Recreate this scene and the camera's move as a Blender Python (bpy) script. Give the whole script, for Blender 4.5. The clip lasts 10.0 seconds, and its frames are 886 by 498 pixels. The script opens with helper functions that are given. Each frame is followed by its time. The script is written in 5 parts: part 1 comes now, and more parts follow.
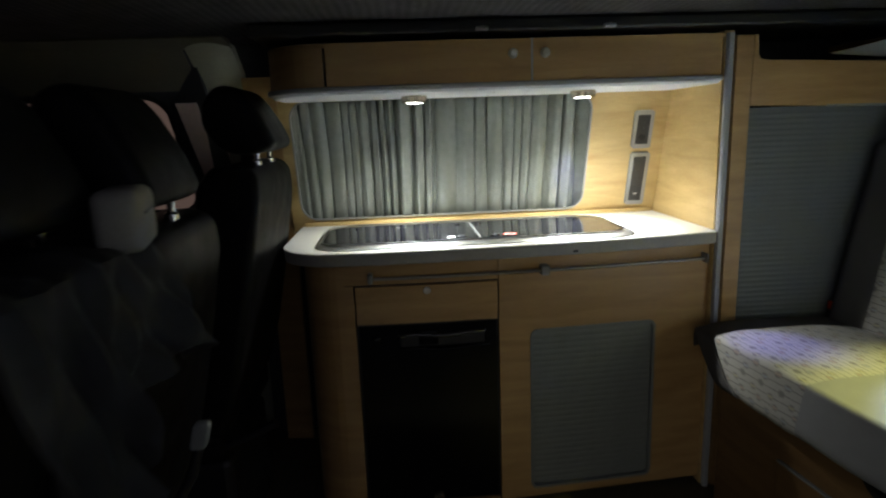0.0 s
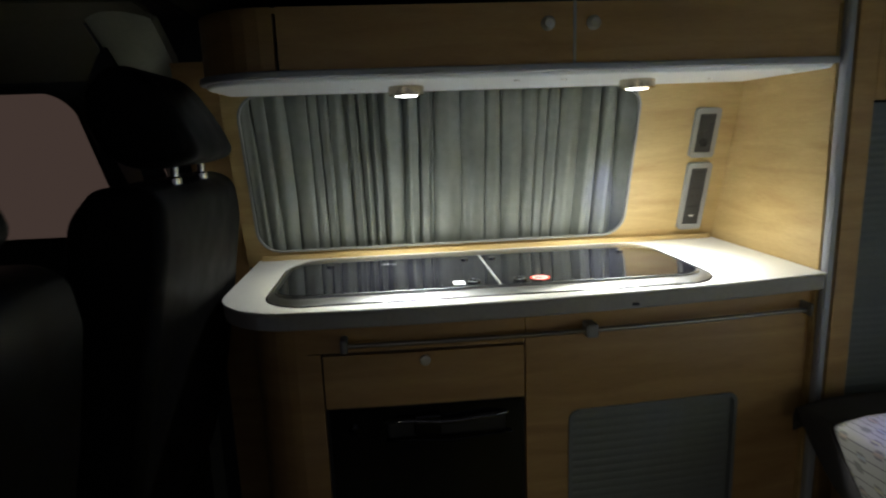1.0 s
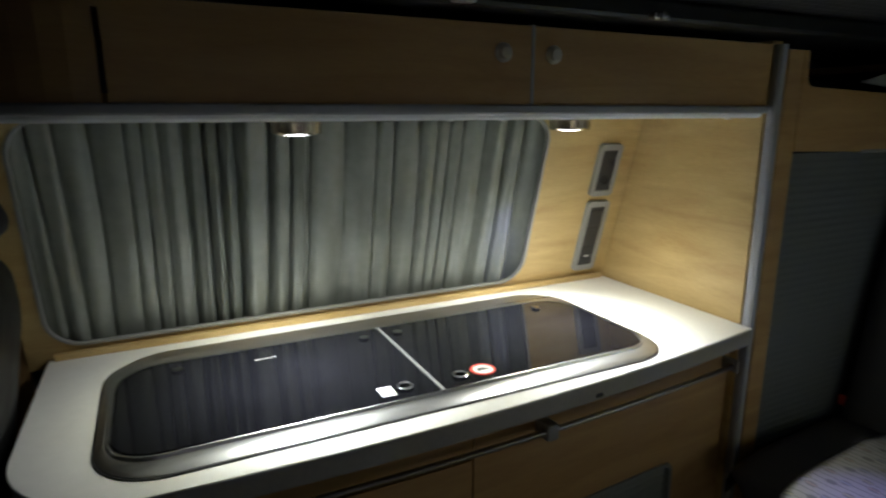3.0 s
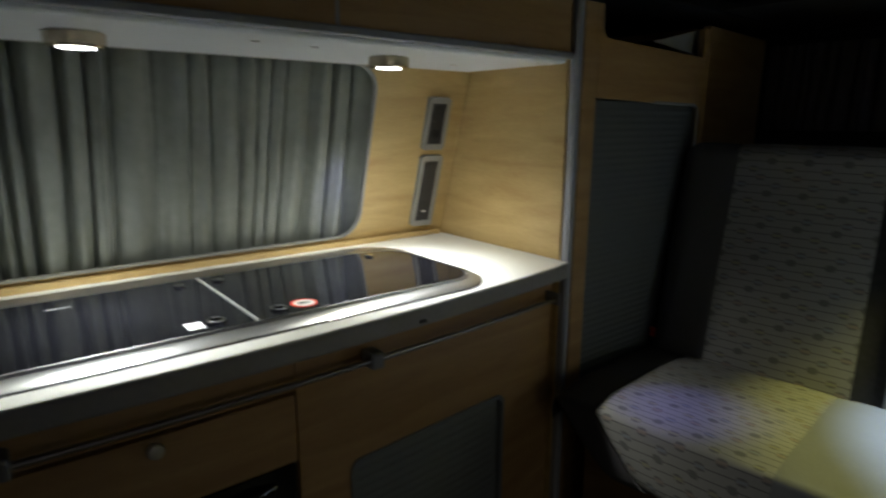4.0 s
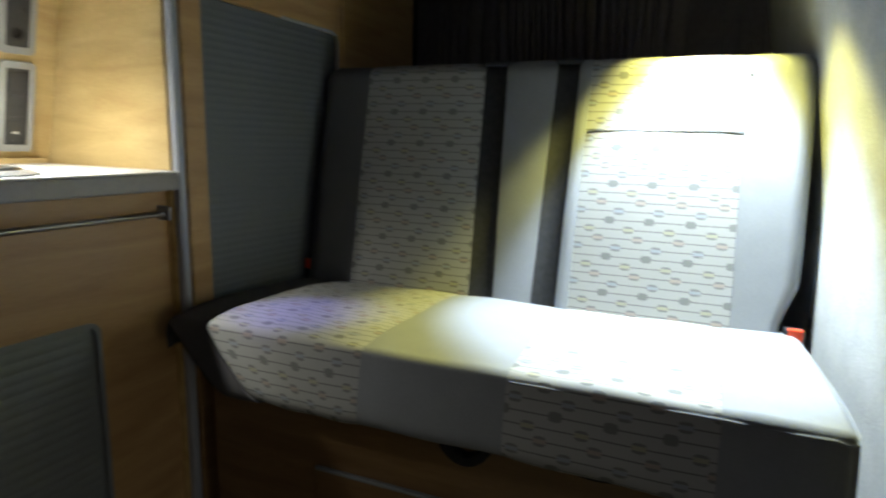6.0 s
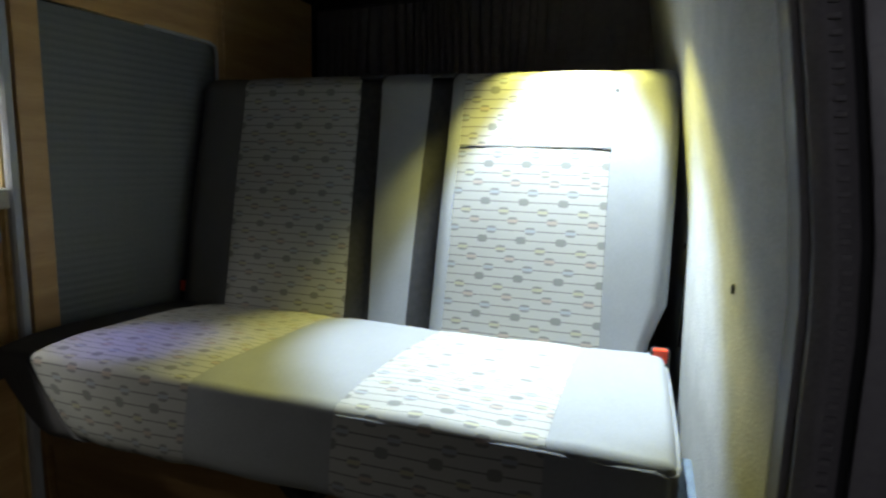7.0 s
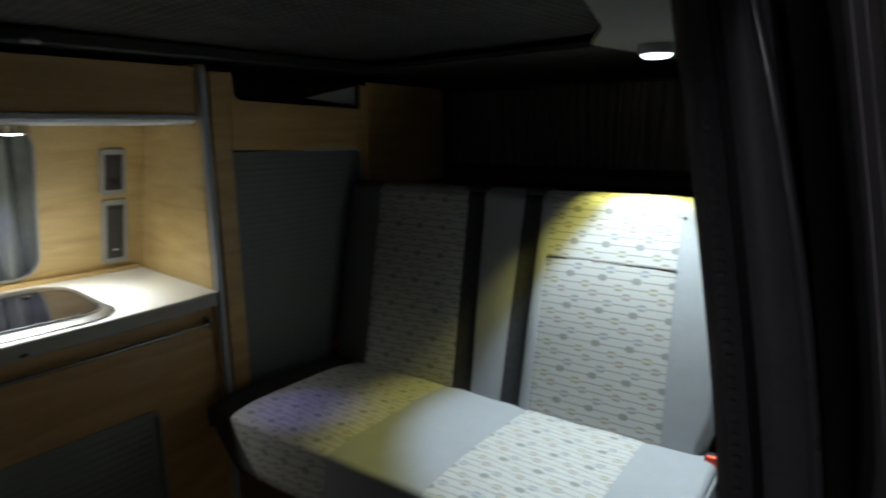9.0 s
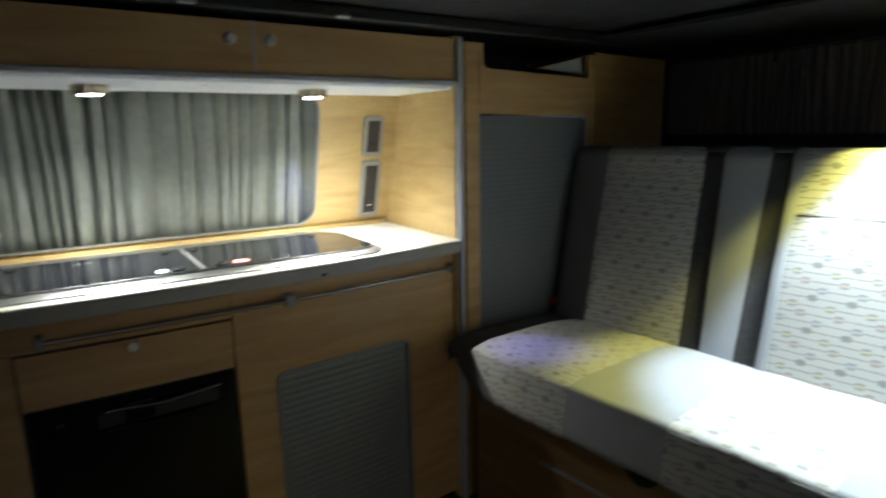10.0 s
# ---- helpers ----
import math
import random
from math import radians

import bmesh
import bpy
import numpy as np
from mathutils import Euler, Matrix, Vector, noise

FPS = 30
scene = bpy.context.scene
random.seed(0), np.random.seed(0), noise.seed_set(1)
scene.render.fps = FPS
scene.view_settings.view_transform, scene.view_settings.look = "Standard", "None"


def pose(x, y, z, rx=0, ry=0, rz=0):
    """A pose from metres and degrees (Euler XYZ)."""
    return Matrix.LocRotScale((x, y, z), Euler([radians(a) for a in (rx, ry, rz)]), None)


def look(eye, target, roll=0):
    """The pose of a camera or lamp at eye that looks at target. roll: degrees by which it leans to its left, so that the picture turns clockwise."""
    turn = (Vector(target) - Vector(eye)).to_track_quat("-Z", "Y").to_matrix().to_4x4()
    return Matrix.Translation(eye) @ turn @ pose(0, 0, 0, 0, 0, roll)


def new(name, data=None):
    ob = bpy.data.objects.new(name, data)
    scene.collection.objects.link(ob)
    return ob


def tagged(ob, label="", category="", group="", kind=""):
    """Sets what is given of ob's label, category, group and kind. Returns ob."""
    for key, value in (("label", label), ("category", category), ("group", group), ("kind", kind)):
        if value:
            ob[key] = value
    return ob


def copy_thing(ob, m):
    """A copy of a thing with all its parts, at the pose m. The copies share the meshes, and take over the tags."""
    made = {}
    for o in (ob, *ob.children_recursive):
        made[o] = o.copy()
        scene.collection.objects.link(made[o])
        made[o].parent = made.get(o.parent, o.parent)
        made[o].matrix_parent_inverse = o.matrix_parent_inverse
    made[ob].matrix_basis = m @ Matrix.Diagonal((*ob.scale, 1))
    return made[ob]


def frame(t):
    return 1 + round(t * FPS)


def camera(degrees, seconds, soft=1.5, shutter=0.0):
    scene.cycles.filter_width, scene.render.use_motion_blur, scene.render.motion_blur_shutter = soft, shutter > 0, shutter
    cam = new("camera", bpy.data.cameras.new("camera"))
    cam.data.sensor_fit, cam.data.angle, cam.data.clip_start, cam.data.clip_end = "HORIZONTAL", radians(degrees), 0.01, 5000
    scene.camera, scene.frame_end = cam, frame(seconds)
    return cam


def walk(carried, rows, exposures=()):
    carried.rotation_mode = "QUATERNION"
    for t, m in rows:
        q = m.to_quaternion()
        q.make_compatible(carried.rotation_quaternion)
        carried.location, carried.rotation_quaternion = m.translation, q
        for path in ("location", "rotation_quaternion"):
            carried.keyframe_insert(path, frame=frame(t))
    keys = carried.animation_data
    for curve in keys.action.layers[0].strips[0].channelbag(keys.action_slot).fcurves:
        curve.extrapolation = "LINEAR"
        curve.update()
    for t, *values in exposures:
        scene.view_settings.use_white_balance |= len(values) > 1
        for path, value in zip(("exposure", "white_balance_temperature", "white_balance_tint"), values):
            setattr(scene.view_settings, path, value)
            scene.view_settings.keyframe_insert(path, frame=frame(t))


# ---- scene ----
cam = camera(74.1, 10.0, soft=2.1, shutter=0.5)
PATH = [
    (0, (-0.892, -1.575, 1.13), (-0.756, 0.379, 0.725), -2.1),
    (0.5, (-0.871, -1.295, 1.125), (-0.712, 0.659, 0.73), -1.9),
    (1, (-0.883, -1.093, 1.123), (-0.713, 0.862, 0.737), -2.1),
    (1.5, (-0.892, -0.903, 1.171), (-0.681, 1.045, 0.771), -2.1),
    (2, (-0.944, -0.799, 1.232), (-0.604, 1.128, 0.819), -1.7),
    (2.2, (-0.968, -0.775, 1.251), (-0.549, 1.134, 0.825), -1.6),
    (3.3, (-1.039, -0.71, 1.2), (-0.041, 0.966, 0.759), 0.3),
    (3.5, (-1.032, -0.722, 1.171), (0.035, 0.913, 0.737), 0.4),
    (4, (-0.972, -0.777, 1.111), (0.254, 0.743, 0.68), 0.3),
    (4.5, (-0.922, -0.82, 1.042), (0.468, 0.557, 0.628), 0.4),
    (5, (-0.865, -0.877, 0.987), (0.664, 0.348, 0.582), 0.9),
    (5.5, (-0.819, -0.914, 0.903), (0.834, 0.157, 0.556), 1.2),
    (6, (-0.751, -0.983, 0.876), (0.981, -0.046, 0.526), 1.3),
    (6.2, (-0.716, -1.007, 0.876), (1.038, -0.121, 0.506), 1.3),
    (7.3, (-0.593, -1.178, 0.892), (1.214, -0.356, 0.616), 1.2),
    (7.5, (-0.578, -1.221, 0.912), (1.214, -0.371, 0.652), 1.1),
    (8, (-0.589, -1.294, 1.009), (1.172, -0.391, 0.721), 0.9),
    (8.5, (-0.634, -1.341, 1.13), (1.014, -0.27, 0.761), -0.0),
    (9, (-0.705, -1.343, 1.201), (0.782, -0.066, 0.805), -0.6),
    (9.5, (-0.813, -1.328, 1.167), (0.487, 0.143, 0.785), -1.1),
    (10, (-0.924, -1.315, 1.111), (0.152, 0.325, 0.719), -1.1),
]
EXPOSURES = [(t, stops, 6050, 10) for t, stops in (
    (0.0, 0.9), (0.5, 0.62), (1.0, 0.33), (1.5, 0.22), (2.0, 0.02), (3.5, -0.1), (4.0, -0.52), (4.5, -0.82), (5.0, -0.45), (5.5, 0.55),
    (6.2, 1.0), (7.5, 0.0), (8.0, -0.38), (8.5, -0.7), (9.0, -0.55), (9.5, 0.63), (10.0, 0.9))]
walk(cam, [(t, look(eye, target, roll)) for t, eye, target, roll in PATH], EXPOSURES)

# ---- light ----
world = bpy.data.worlds.new("night")
world.use_nodes = True
sky_nodes = world.node_tree.nodes
sky_at = sky_nodes.new("ShaderNodeTexCoord")
sky_axis = sky_nodes.new("ShaderNodeSeparateXYZ")
town_glow = sky_nodes.new("ShaderNodeValToRGB")
# dim town glow along the horizon, fading into a dark night sky
town_glow.color_ramp.elements[0].position, town_glow.color_ramp.elements[0].color = 0.0, (0.36, 0.335, 0.365, 1)
town_glow.color_ramp.elements[1].position, town_glow.color_ramp.elements[1].color = 0.75, (0.06, 0.06, 0.075, 1)
town_glow.color_ramp.elements.new(0.25).color = (0.20, 0.19, 0.215, 1)
world.node_tree.links.new(sky_at.outputs["Generated"], sky_axis.inputs[0])
world.node_tree.links.new(sky_axis.outputs["Z"], town_glow.inputs[0])
world.node_tree.links.new(town_glow.outputs[0], sky_nodes["Background"].inputs[0])
sky_nodes["Background"].inputs[1].default_value = 0.32
scene.world = world

# fill suns added where no lamp is seen, for kitchen front and door pillar
street = bpy.data.lights.new("outside_fill_side", "SUN")
street.energy, street.angle, street.color = 0.065, radians(16), (1.0, 0.94, 0.70)
new("outside_fill_side", street).matrix_world = look((-5.0, -12.0, 1.35), (0.0, 0.0, 0.9))

ahead = bpy.data.lights.new("outside_fill_ahead", "SUN")
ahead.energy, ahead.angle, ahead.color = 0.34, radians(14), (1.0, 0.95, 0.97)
new("outside_fill_ahead", ahead).matrix_world = look((-12.0, -1.36, 3.6), (0.0, -1.36, 0.9))

LAMP_L, LAMP_R = (-0.838, 0.172, 1.211), (-0.344, 0.163, 1.211)
LAMP_REAR = (0.44, -0.897, 1.347)


def spot(name, place, target, watts, degrees, blend, colour, radius):
    lamp = bpy.data.lights.new(name, "SPOT")
    lamp.energy, lamp.spot_size, lamp.spot_blend = watts, radians(degrees), blend
    lamp.color, lamp.shadow_soft_size = colour, radius
    ob = new(name, lamp)
    ob.matrix_world = look(place, target)
    return ob


for spot_at, spill in ((LAMP_L, 10.5), (LAMP_R, 17.0)):
    x, y, z = spot_at
    spot("kitchen_spot_core", (x, y, z - 0.012), (x + 0.001, y, 0), 36.0, 80, 0.85, (0.94, 0.97, 1.0), 0.02)
    spot("kitchen_spot_ring", (x, y, z - 0.012), (x + 0.001, y, 0), 5.0, 94, 0.6, (1.0, 0.93, 0.34), 0.02)
    spot("kitchen_spot_spill", (x, y, z - 0.012), (x + 0.001, y, 0), spill, 134, 0.95, (1.0, 0.97, 0.86), 0.02)
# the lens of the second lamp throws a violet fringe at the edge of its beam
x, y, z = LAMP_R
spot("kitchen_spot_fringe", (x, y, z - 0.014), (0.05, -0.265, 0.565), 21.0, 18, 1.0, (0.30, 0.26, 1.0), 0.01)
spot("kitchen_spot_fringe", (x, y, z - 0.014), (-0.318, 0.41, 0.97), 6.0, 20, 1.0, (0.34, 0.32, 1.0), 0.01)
rx, ry, rz = LAMP_REAR
spot("rear_spot_core", (rx, ry, rz - 0.025), (rx - 0.105, ry + 0.048, rz - 1.0), 76.0, 60, 0.40, (0.55, 0.715, 1.0), 0.012)
spot("rear_spot_rim", (rx, ry, rz - 0.025), (rx - 0.125, ry + 0.058, rz - 1.0), 30.0, 76, 0.36, (1.0, 0.93, 0.20), 0.012)


# ---- materials ----
def material(name, colour, rough=0.6, metal=0.0, spec=0.5, noise_scale=0.0, noise_amount=0.0, bump=0.0, bump_scale=200.0, stretch=(1, 1, 1), coat=0.0):
    """A surface with soft stains, a grain and fine relief."""
    m = bpy.data.materials.new(name)
    m.use_nodes = True
    nt = m.node_tree
    p = nt.nodes["Principled BSDF"]
    p.inputs["Base Color"].default_value = (*colour, 1)
    p.inputs["Roughness"].default_value = rough
    p.inputs["Metallic"].default_value = metal
    p.inputs["Specular IOR Level"].default_value = spec
    p.inputs["Coat Weight"].default_value = coat
    co = nt.nodes.new("ShaderNodeTexCoord")
    mp = nt.nodes.new("ShaderNodeMapping")
    mp.inputs["Scale"].default_value = stretch
    nt.links.new(co.outputs["Object"], mp.inputs["Vector"])
    if noise_amount:
        n1 = nt.nodes.new("ShaderNodeTexNoise")
        n1.inputs["Scale"].default_value = noise_scale
        n1.inputs["Detail"].default_value = 6
        nt.links.new(mp.outputs[0], n1.inputs["Vector"])
        n2 = nt.nodes.new("ShaderNodeTexNoise")
        n2.inputs["Scale"].default_value = noise_scale * 9
        n2.inputs["Detail"].default_value = 3
        nt.links.new(mp.outputs[0], n2.inputs["Vector"])
        add = nt.nodes.new("ShaderNodeMath")
        add.operation = "ADD"
        nt.links.new(n1.outputs["Fac"], add.inputs[0])
        nt.links.new(n2.outputs["Fac"], add.inputs[1])
        ramp = nt.nodes.new("ShaderNodeMapRange")
        ramp.inputs[1].default_value, ramp.inputs[2].default_value = 0.6, 1.4
        ramp.inputs[3].default_value, ramp.inputs[4].default_value = 1 - noise_amount, 1 + noise_amount
        nt.links.new(add.outputs[0], ramp.inputs[0])
        mul = nt.nodes.new("ShaderNodeVectorMath")
        mul.operation = "SCALE"
        mul.inputs[0].default_value = colour
        nt.links.new(ramp.outputs[0], mul.inputs["Scale"])
        nt.links.new(mul.outputs[0], p.inputs["Base Color"])
        rr = nt.nodes.new("ShaderNodeMapRange")
        rr.inputs[1].default_value, rr.inputs[2].default_value = 0.3, 0.7
        rr.inputs[3].default_value, rr.inputs[4].default_value = rough * 0.85, min(1.0, rough * 1.15)
        nt.links.new(n1.outputs["Fac"], rr.inputs[0])
        nt.links.new(rr.outputs[0], p.inputs["Roughness"])
    if bump:
        n3 = nt.nodes.new("ShaderNodeTexNoise")
        n3.inputs["Scale"].default_value = bump_scale
        n3.inputs["Detail"].default_value = 2
        nt.links.new(mp.outputs[0], n3.inputs["Vector"])
        b = nt.nodes.new("ShaderNodeBump")
        b.inputs["Strength"].default_value = bump
        b.inputs["Distance"].default_value = 0.001
        nt.links.new(n3.outputs["Fac"], b.inputs["Height"])
        nt.links.new(b.outputs[0], p.inputs["Normal"])
    return m


def wood(name, light, dark, stretch):
    """Beech veneer: long grain streaks, small flecks and a satin lacquer."""
    m = bpy.data.materials.new(name)
    m.use_nodes = True
    nt = m.node_tree
    p = nt.nodes["Principled BSDF"]
    co = nt.nodes.new("ShaderNodeTexCoord")
    mp = nt.nodes.new("ShaderNodeMapping")
    mp.inputs["Scale"].default_value = stretch
    nt.links.new(co.outputs["Object"], mp.inputs["Vector"])
    big = nt.nodes.new("ShaderNodeTexNoise")
    big.inputs["Scale"].default_value, big.inputs["Detail"].default_value = 3.0, 8
    big.inputs["Distortion"].default_value = 0.6
    fleck = nt.nodes.new("ShaderNodeTexNoise")
    fleck.inputs["Scale"].default_value, fleck.inputs["Detail"].default_value = 42.0, 3
    for n in (big, fleck):
        nt.links.new(mp.outputs[0], n.inputs["Vector"])
    mixf = nt.nodes.new("ShaderNodeMath")
    mixf.operation = "MULTIPLY_ADD"
    mixf.inputs[1].default_value = 0.28
    nt.links.new(fleck.outputs["Fac"], mixf.inputs[0])
    nt.links.new(big.outputs["Fac"], mixf.inputs[2])
    ramp = nt.nodes.new("ShaderNodeValToRGB")
    ramp.color_ramp.elements[0].position, ramp.color_ramp.elements[0].color = 0.44, (*dark, 1)
    ramp.color_ramp.elements[1].position, ramp.color_ramp.elements[1].color = 0.84, (*light, 1)
    nt.links.new(mixf.outputs[0], ramp.inputs[0])
    nt.links.new(ramp.outputs[0], p.inputs["Base Color"])
    p.inputs["Roughness"].default_value = 0.42
    b = nt.nodes.new("ShaderNodeBump")
    b.inputs["Strength"].default_value, b.inputs["Distance"].default_value = 0.10, 0.0006
    nt.links.new(fleck.outputs["Fac"], b.inputs["Height"])
    nt.links.new(b.outputs[0], p.inputs["Normal"])
    return m


def woven_board(name, colour):
    """Dark board covered in a coarse square weave."""
    m = material(name, colour, 0.8, spec=0.3, noise_scale=16, noise_amount=0.2)
    nt = m.node_tree
    p = nt.nodes["Principled BSDF"]
    base = p.inputs["Base Color"].links[0].from_socket
    co = nt.nodes.new("ShaderNodeTexCoord")
    waves = []
    for axis in ("X", "Y"):
        w = nt.nodes.new("ShaderNodeTexWave")
        w.bands_direction = axis
        w.inputs["Scale"].default_value, w.inputs["Distortion"].default_value = 14.0, 1.2
        nt.links.new(co.outputs["Object"], w.inputs["Vector"])
        waves.append(w.outputs["Fac"])
    both = nt.nodes.new("ShaderNodeMath")
    both.operation = "MULTIPLY"
    nt.links.new(waves[0], both.inputs[0])
    nt.links.new(waves[1], both.inputs[1])
    span = nt.nodes.new("ShaderNodeMapRange")
    span.inputs[3].default_value, span.inputs[4].default_value = 0.65, 1.75
    nt.links.new(both.outputs[0], span.inputs[0])
    mul = nt.nodes.new("ShaderNodeVectorMath")
    mul.operation = "SCALE"
    nt.links.new(base, mul.inputs[0])
    nt.links.new(span.outputs[0], mul.inputs["Scale"])
    nt.links.new(mul.outputs[0], p.inputs["Base Color"])
    b = nt.nodes.new("ShaderNodeBump")
    b.inputs["Strength"].default_value, b.inputs["Distance"].default_value = 0.5, 0.002
    nt.links.new(both.outputs[0], b.inputs["Height"])
    nt.links.new(b.outputs[0], p.inputs["Normal"])
    return m


def glow(name, colour, strength):
    m = bpy.data.materials.new(name)
    m.use_nodes = True
    nt = m.node_tree
    nt.nodes.clear()
    e = nt.nodes.new("ShaderNodeEmission")
    e.inputs[0].default_value, e.inputs[1].default_value = (*colour, 1), strength
    o = nt.nodes.new("ShaderNodeOutputMaterial")
    nt.links.new(e.outputs[0], o.inputs[0])
    return m


def patterned_fabric(name):
    """Pale woven cloth with thin cross lines and staggered small oval marks."""
    m = bpy.data.materials.new(name)
    m.use_nodes = True
    nt = m.node_tree
    p = nt.nodes["Principled BSDF"]
    p.inputs["Roughness"].default_value = 0.95
    p.inputs["Specular IOR Level"].default_value = 0.15
    uv = nt.nodes.new("ShaderNodeUVMap")
    sep = nt.nodes.new("ShaderNodeSeparateXYZ")
    nt.links.new(uv.outputs[0], sep.inputs[0])

    def math(op, a, b=None, c=None):
        n = nt.nodes.new("ShaderNodeMath")
        n.operation = op
        for i, v in enumerate((a, b, c)):
            if v is None:
                continue
            if isinstance(v, (int, float)):
                n.inputs[i].default_value = v
            else:
                nt.links.new(v, n.inputs[i])
        return n.outputs[0]

    pitch_v, pitch_u = 0.0184, 0.0735
    u, v = sep.outputs["X"], sep.outputs["Y"]
    rowf = math("DIVIDE", v, pitch_v)
    row = math("FLOOR", rowf)
    fv = math("MULTIPLY", math("SUBTRACT", math("SUBTRACT", rowf, row), 0.5), pitch_v)
    # four kinds of row repeat downwards, each with its marks set sideways by its own amount
    kind = math("FLOORED_MODULO", math("MULTIPLY", row, -1.0), 4.0)
    k1, k2, k3 = (math("GREATER_THAN", kind, a) for a in (0.5, 1.5, 2.5))
    shift = math("ADD", math("ADD", math("MULTIPLY", k1, 0.50 * pitch_u), math("MULTIPLY", k2, 0.25 * pitch_u)), math("MULTIPLY", k3, -0.53 * pitch_u))
    uf = math("DIVIDE", math("ADD", u, shift), pitch_u)
    col = math("FLOOR", uf)
    fu = math("MULTIPLY", math("SUBTRACT", math("SUBTRACT", uf, col), 0.5), pitch_u)
    line = math("LESS_THAN", math("ABSOLUTE", fv), 0.0009)
    e = math("ADD", math("POWER", math("ABSOLUTE", math("DIVIDE", fu, 0.0094)), 3.2), math("POWER", math("ABSOLUTE", math("DIVIDE", fv, 0.0072)), 3.2))
    mark = math("LESS_THAN", e, 1.0)
    bars = math("GREATER_THAN", math("ABSOLUTE", fv), 0.0030)
    ringed = math("MULTIPLY", mark, k1)
    dark = math("MULTIPLY", mark, math("MAXIMUM", math("SUBTRACT", 1.0, k1), bars))
    ink = math("MAXIMUM", math("MULTIPLY", math("MULTIPLY", line, math("SUBTRACT", 1.0, mark)), 0.74), math("MULTIPLY", dark, 0.54))
    centre = math("MULTIPLY", math("MULTIPLY", ringed, math("SUBTRACT", 1.0, bars)), 0.38)
    hue = nt.nodes.new("ShaderNodeValToRGB")
    hue.color_ramp.interpolation = "CONSTANT"
    marks = ((0.0, (0.31, 0.28, 0.11)), (0.5, (0.30, 0.18, 0.13)), (0.75, (0.17, 0.22, 0.31)))
    ramp = hue.color_ramp
    ramp.elements[0].color = (*marks[0][1], 1)
    ramp.elements[1].position, ramp.elements[1].color = marks[1][0], (*marks[1][1], 1)
    ramp.elements.new(marks[2][0]).color = (*marks[2][1], 1)
    nt.links.new(math("DIVIDE", math("ADD", kind, 0.1), 4.0), hue.inputs[0])
    weave = nt.nodes.new("ShaderNodeTexNoise")
    weave.inputs["Scale"].default_value, weave.inputs["Detail"].default_value = 420, 2
    soft = nt.nodes.new("ShaderNodeTexNoise")
    soft.inputs["Scale"].default_value = 9
    nt.links.new(uv.outputs[0], weave.inputs["Vector"])
    nt.links.new(uv.outputs[0], soft.inputs["Vector"])
    tone = math("ADD", math("MULTIPLY", weave.outputs["Fac"], 0.18), math("MULTIPLY", soft.outputs["Fac"], 0.10))
    base = nt.nodes.new("ShaderNodeVectorMath")
    base.operation = "SCALE"
    base.inputs[0].default_value = (0.31, 0.304, 0.288)
    nt.links.new(math("ADD", tone, 0.86), base.inputs["Scale"])
    mix = nt.nodes.new("ShaderNodeMix")
    mix.data_type = "RGBA"
    nt.links.new(ink, mix.inputs[0])
    nt.links.new(base.outputs[0], mix.inputs[6])
    mix.inputs[7].default_value = (0.055, 0.053, 0.057, 1)
    tint = nt.nodes.new("ShaderNodeMix")
    tint.data_type = "RGBA"
    nt.links.new(centre, tint.inputs[0])
    nt.links.new(mix.outputs[2], tint.inputs[6])
    nt.links.new(hue.outputs[0], tint.inputs[7])
    nt.links.new(tint.outputs[2], p.inputs["Base Color"])
    b = nt.nodes.new("ShaderNodeBump")
    b.inputs["Strength"].default_value, b.inputs["Distance"].default_value = 0.35, 0.001
    nt.links.new(math("SUBTRACT", weave.outputs["Fac"], ink), b.inputs["Height"])
    nt.links.new(b.outputs[0], p.inputs["Normal"])
    return m


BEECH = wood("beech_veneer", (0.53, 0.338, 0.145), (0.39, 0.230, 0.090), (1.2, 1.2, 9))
# lit copy of the beech: lamp light on panel and divider put into colour
BEECH_LIT = wood("beech_veneer_lit", (0.61, 0.460, 0.200), (0.45, 0.305, 0.118), (1.2, 1.2, 8))
# darker copy of the beech, with the shade below the seat in it
SHADED_BEECH = wood("shaded_beech_veneer", (0.20, 0.118, 0.050), (0.13, 0.070, 0.028), (1.2, 1.2, 9))
LAMINATE = material("pale_laminate", (0.80, 0.80, 0.765), 0.38, noise_scale=60, noise_amount=0.05, bump=0.05)
EDGE_GREY = material("grey_edge_trim", (0.36, 0.37, 0.40), 0.45, noise_scale=12, noise_amount=0.06)
WHITE_BOARD = material("white_board", (0.78, 0.81, 0.84), 0.5, noise_scale=10, noise_amount=0.04)
STEEL = material("brushed_steel", (0.60, 0.60, 0.585), 0.32, 1.0, noise_scale=6, noise_amount=0.08, bump=0.015, bump_scale=90, stretch=(0.3, 8, 8))
SATIN_STEEL = material("satin_steel", (0.42, 0.42, 0.41), 0.45, 0.75, noise_scale=30, noise_amount=0.05)
CHROME = material("chrome", (0.75, 0.75, 0.76), 0.12, 1.0)
NICKEL = material("satin_nickel", (0.56, 0.49, 0.37), 0.26, 1.0)
KNOB_METAL = material("satin_knob_metal", (0.72, 0.69, 0.63), 0.36, 0.6)
HOLE_BLACK = material("hole_shadow_black", (0.003, 0.003, 0.003), 1.0, spec=0.0)
BLACK_GLASS = material("smoked_glass", (0.006, 0.006, 0.008), 0.035, spec=0.6, noise_scale=14, noise_amount=0.3)
BLACK_GLOSS = material("gloss_black", (0.005, 0.005, 0.0055), 0.16, spec=0.25, noise_scale=8, noise_amount=0.2)
GLOSS_TRIM = material("gloss_black_trim", (0.02, 0.02, 0.02), 0.14, spec=0.9, coat=1.0)
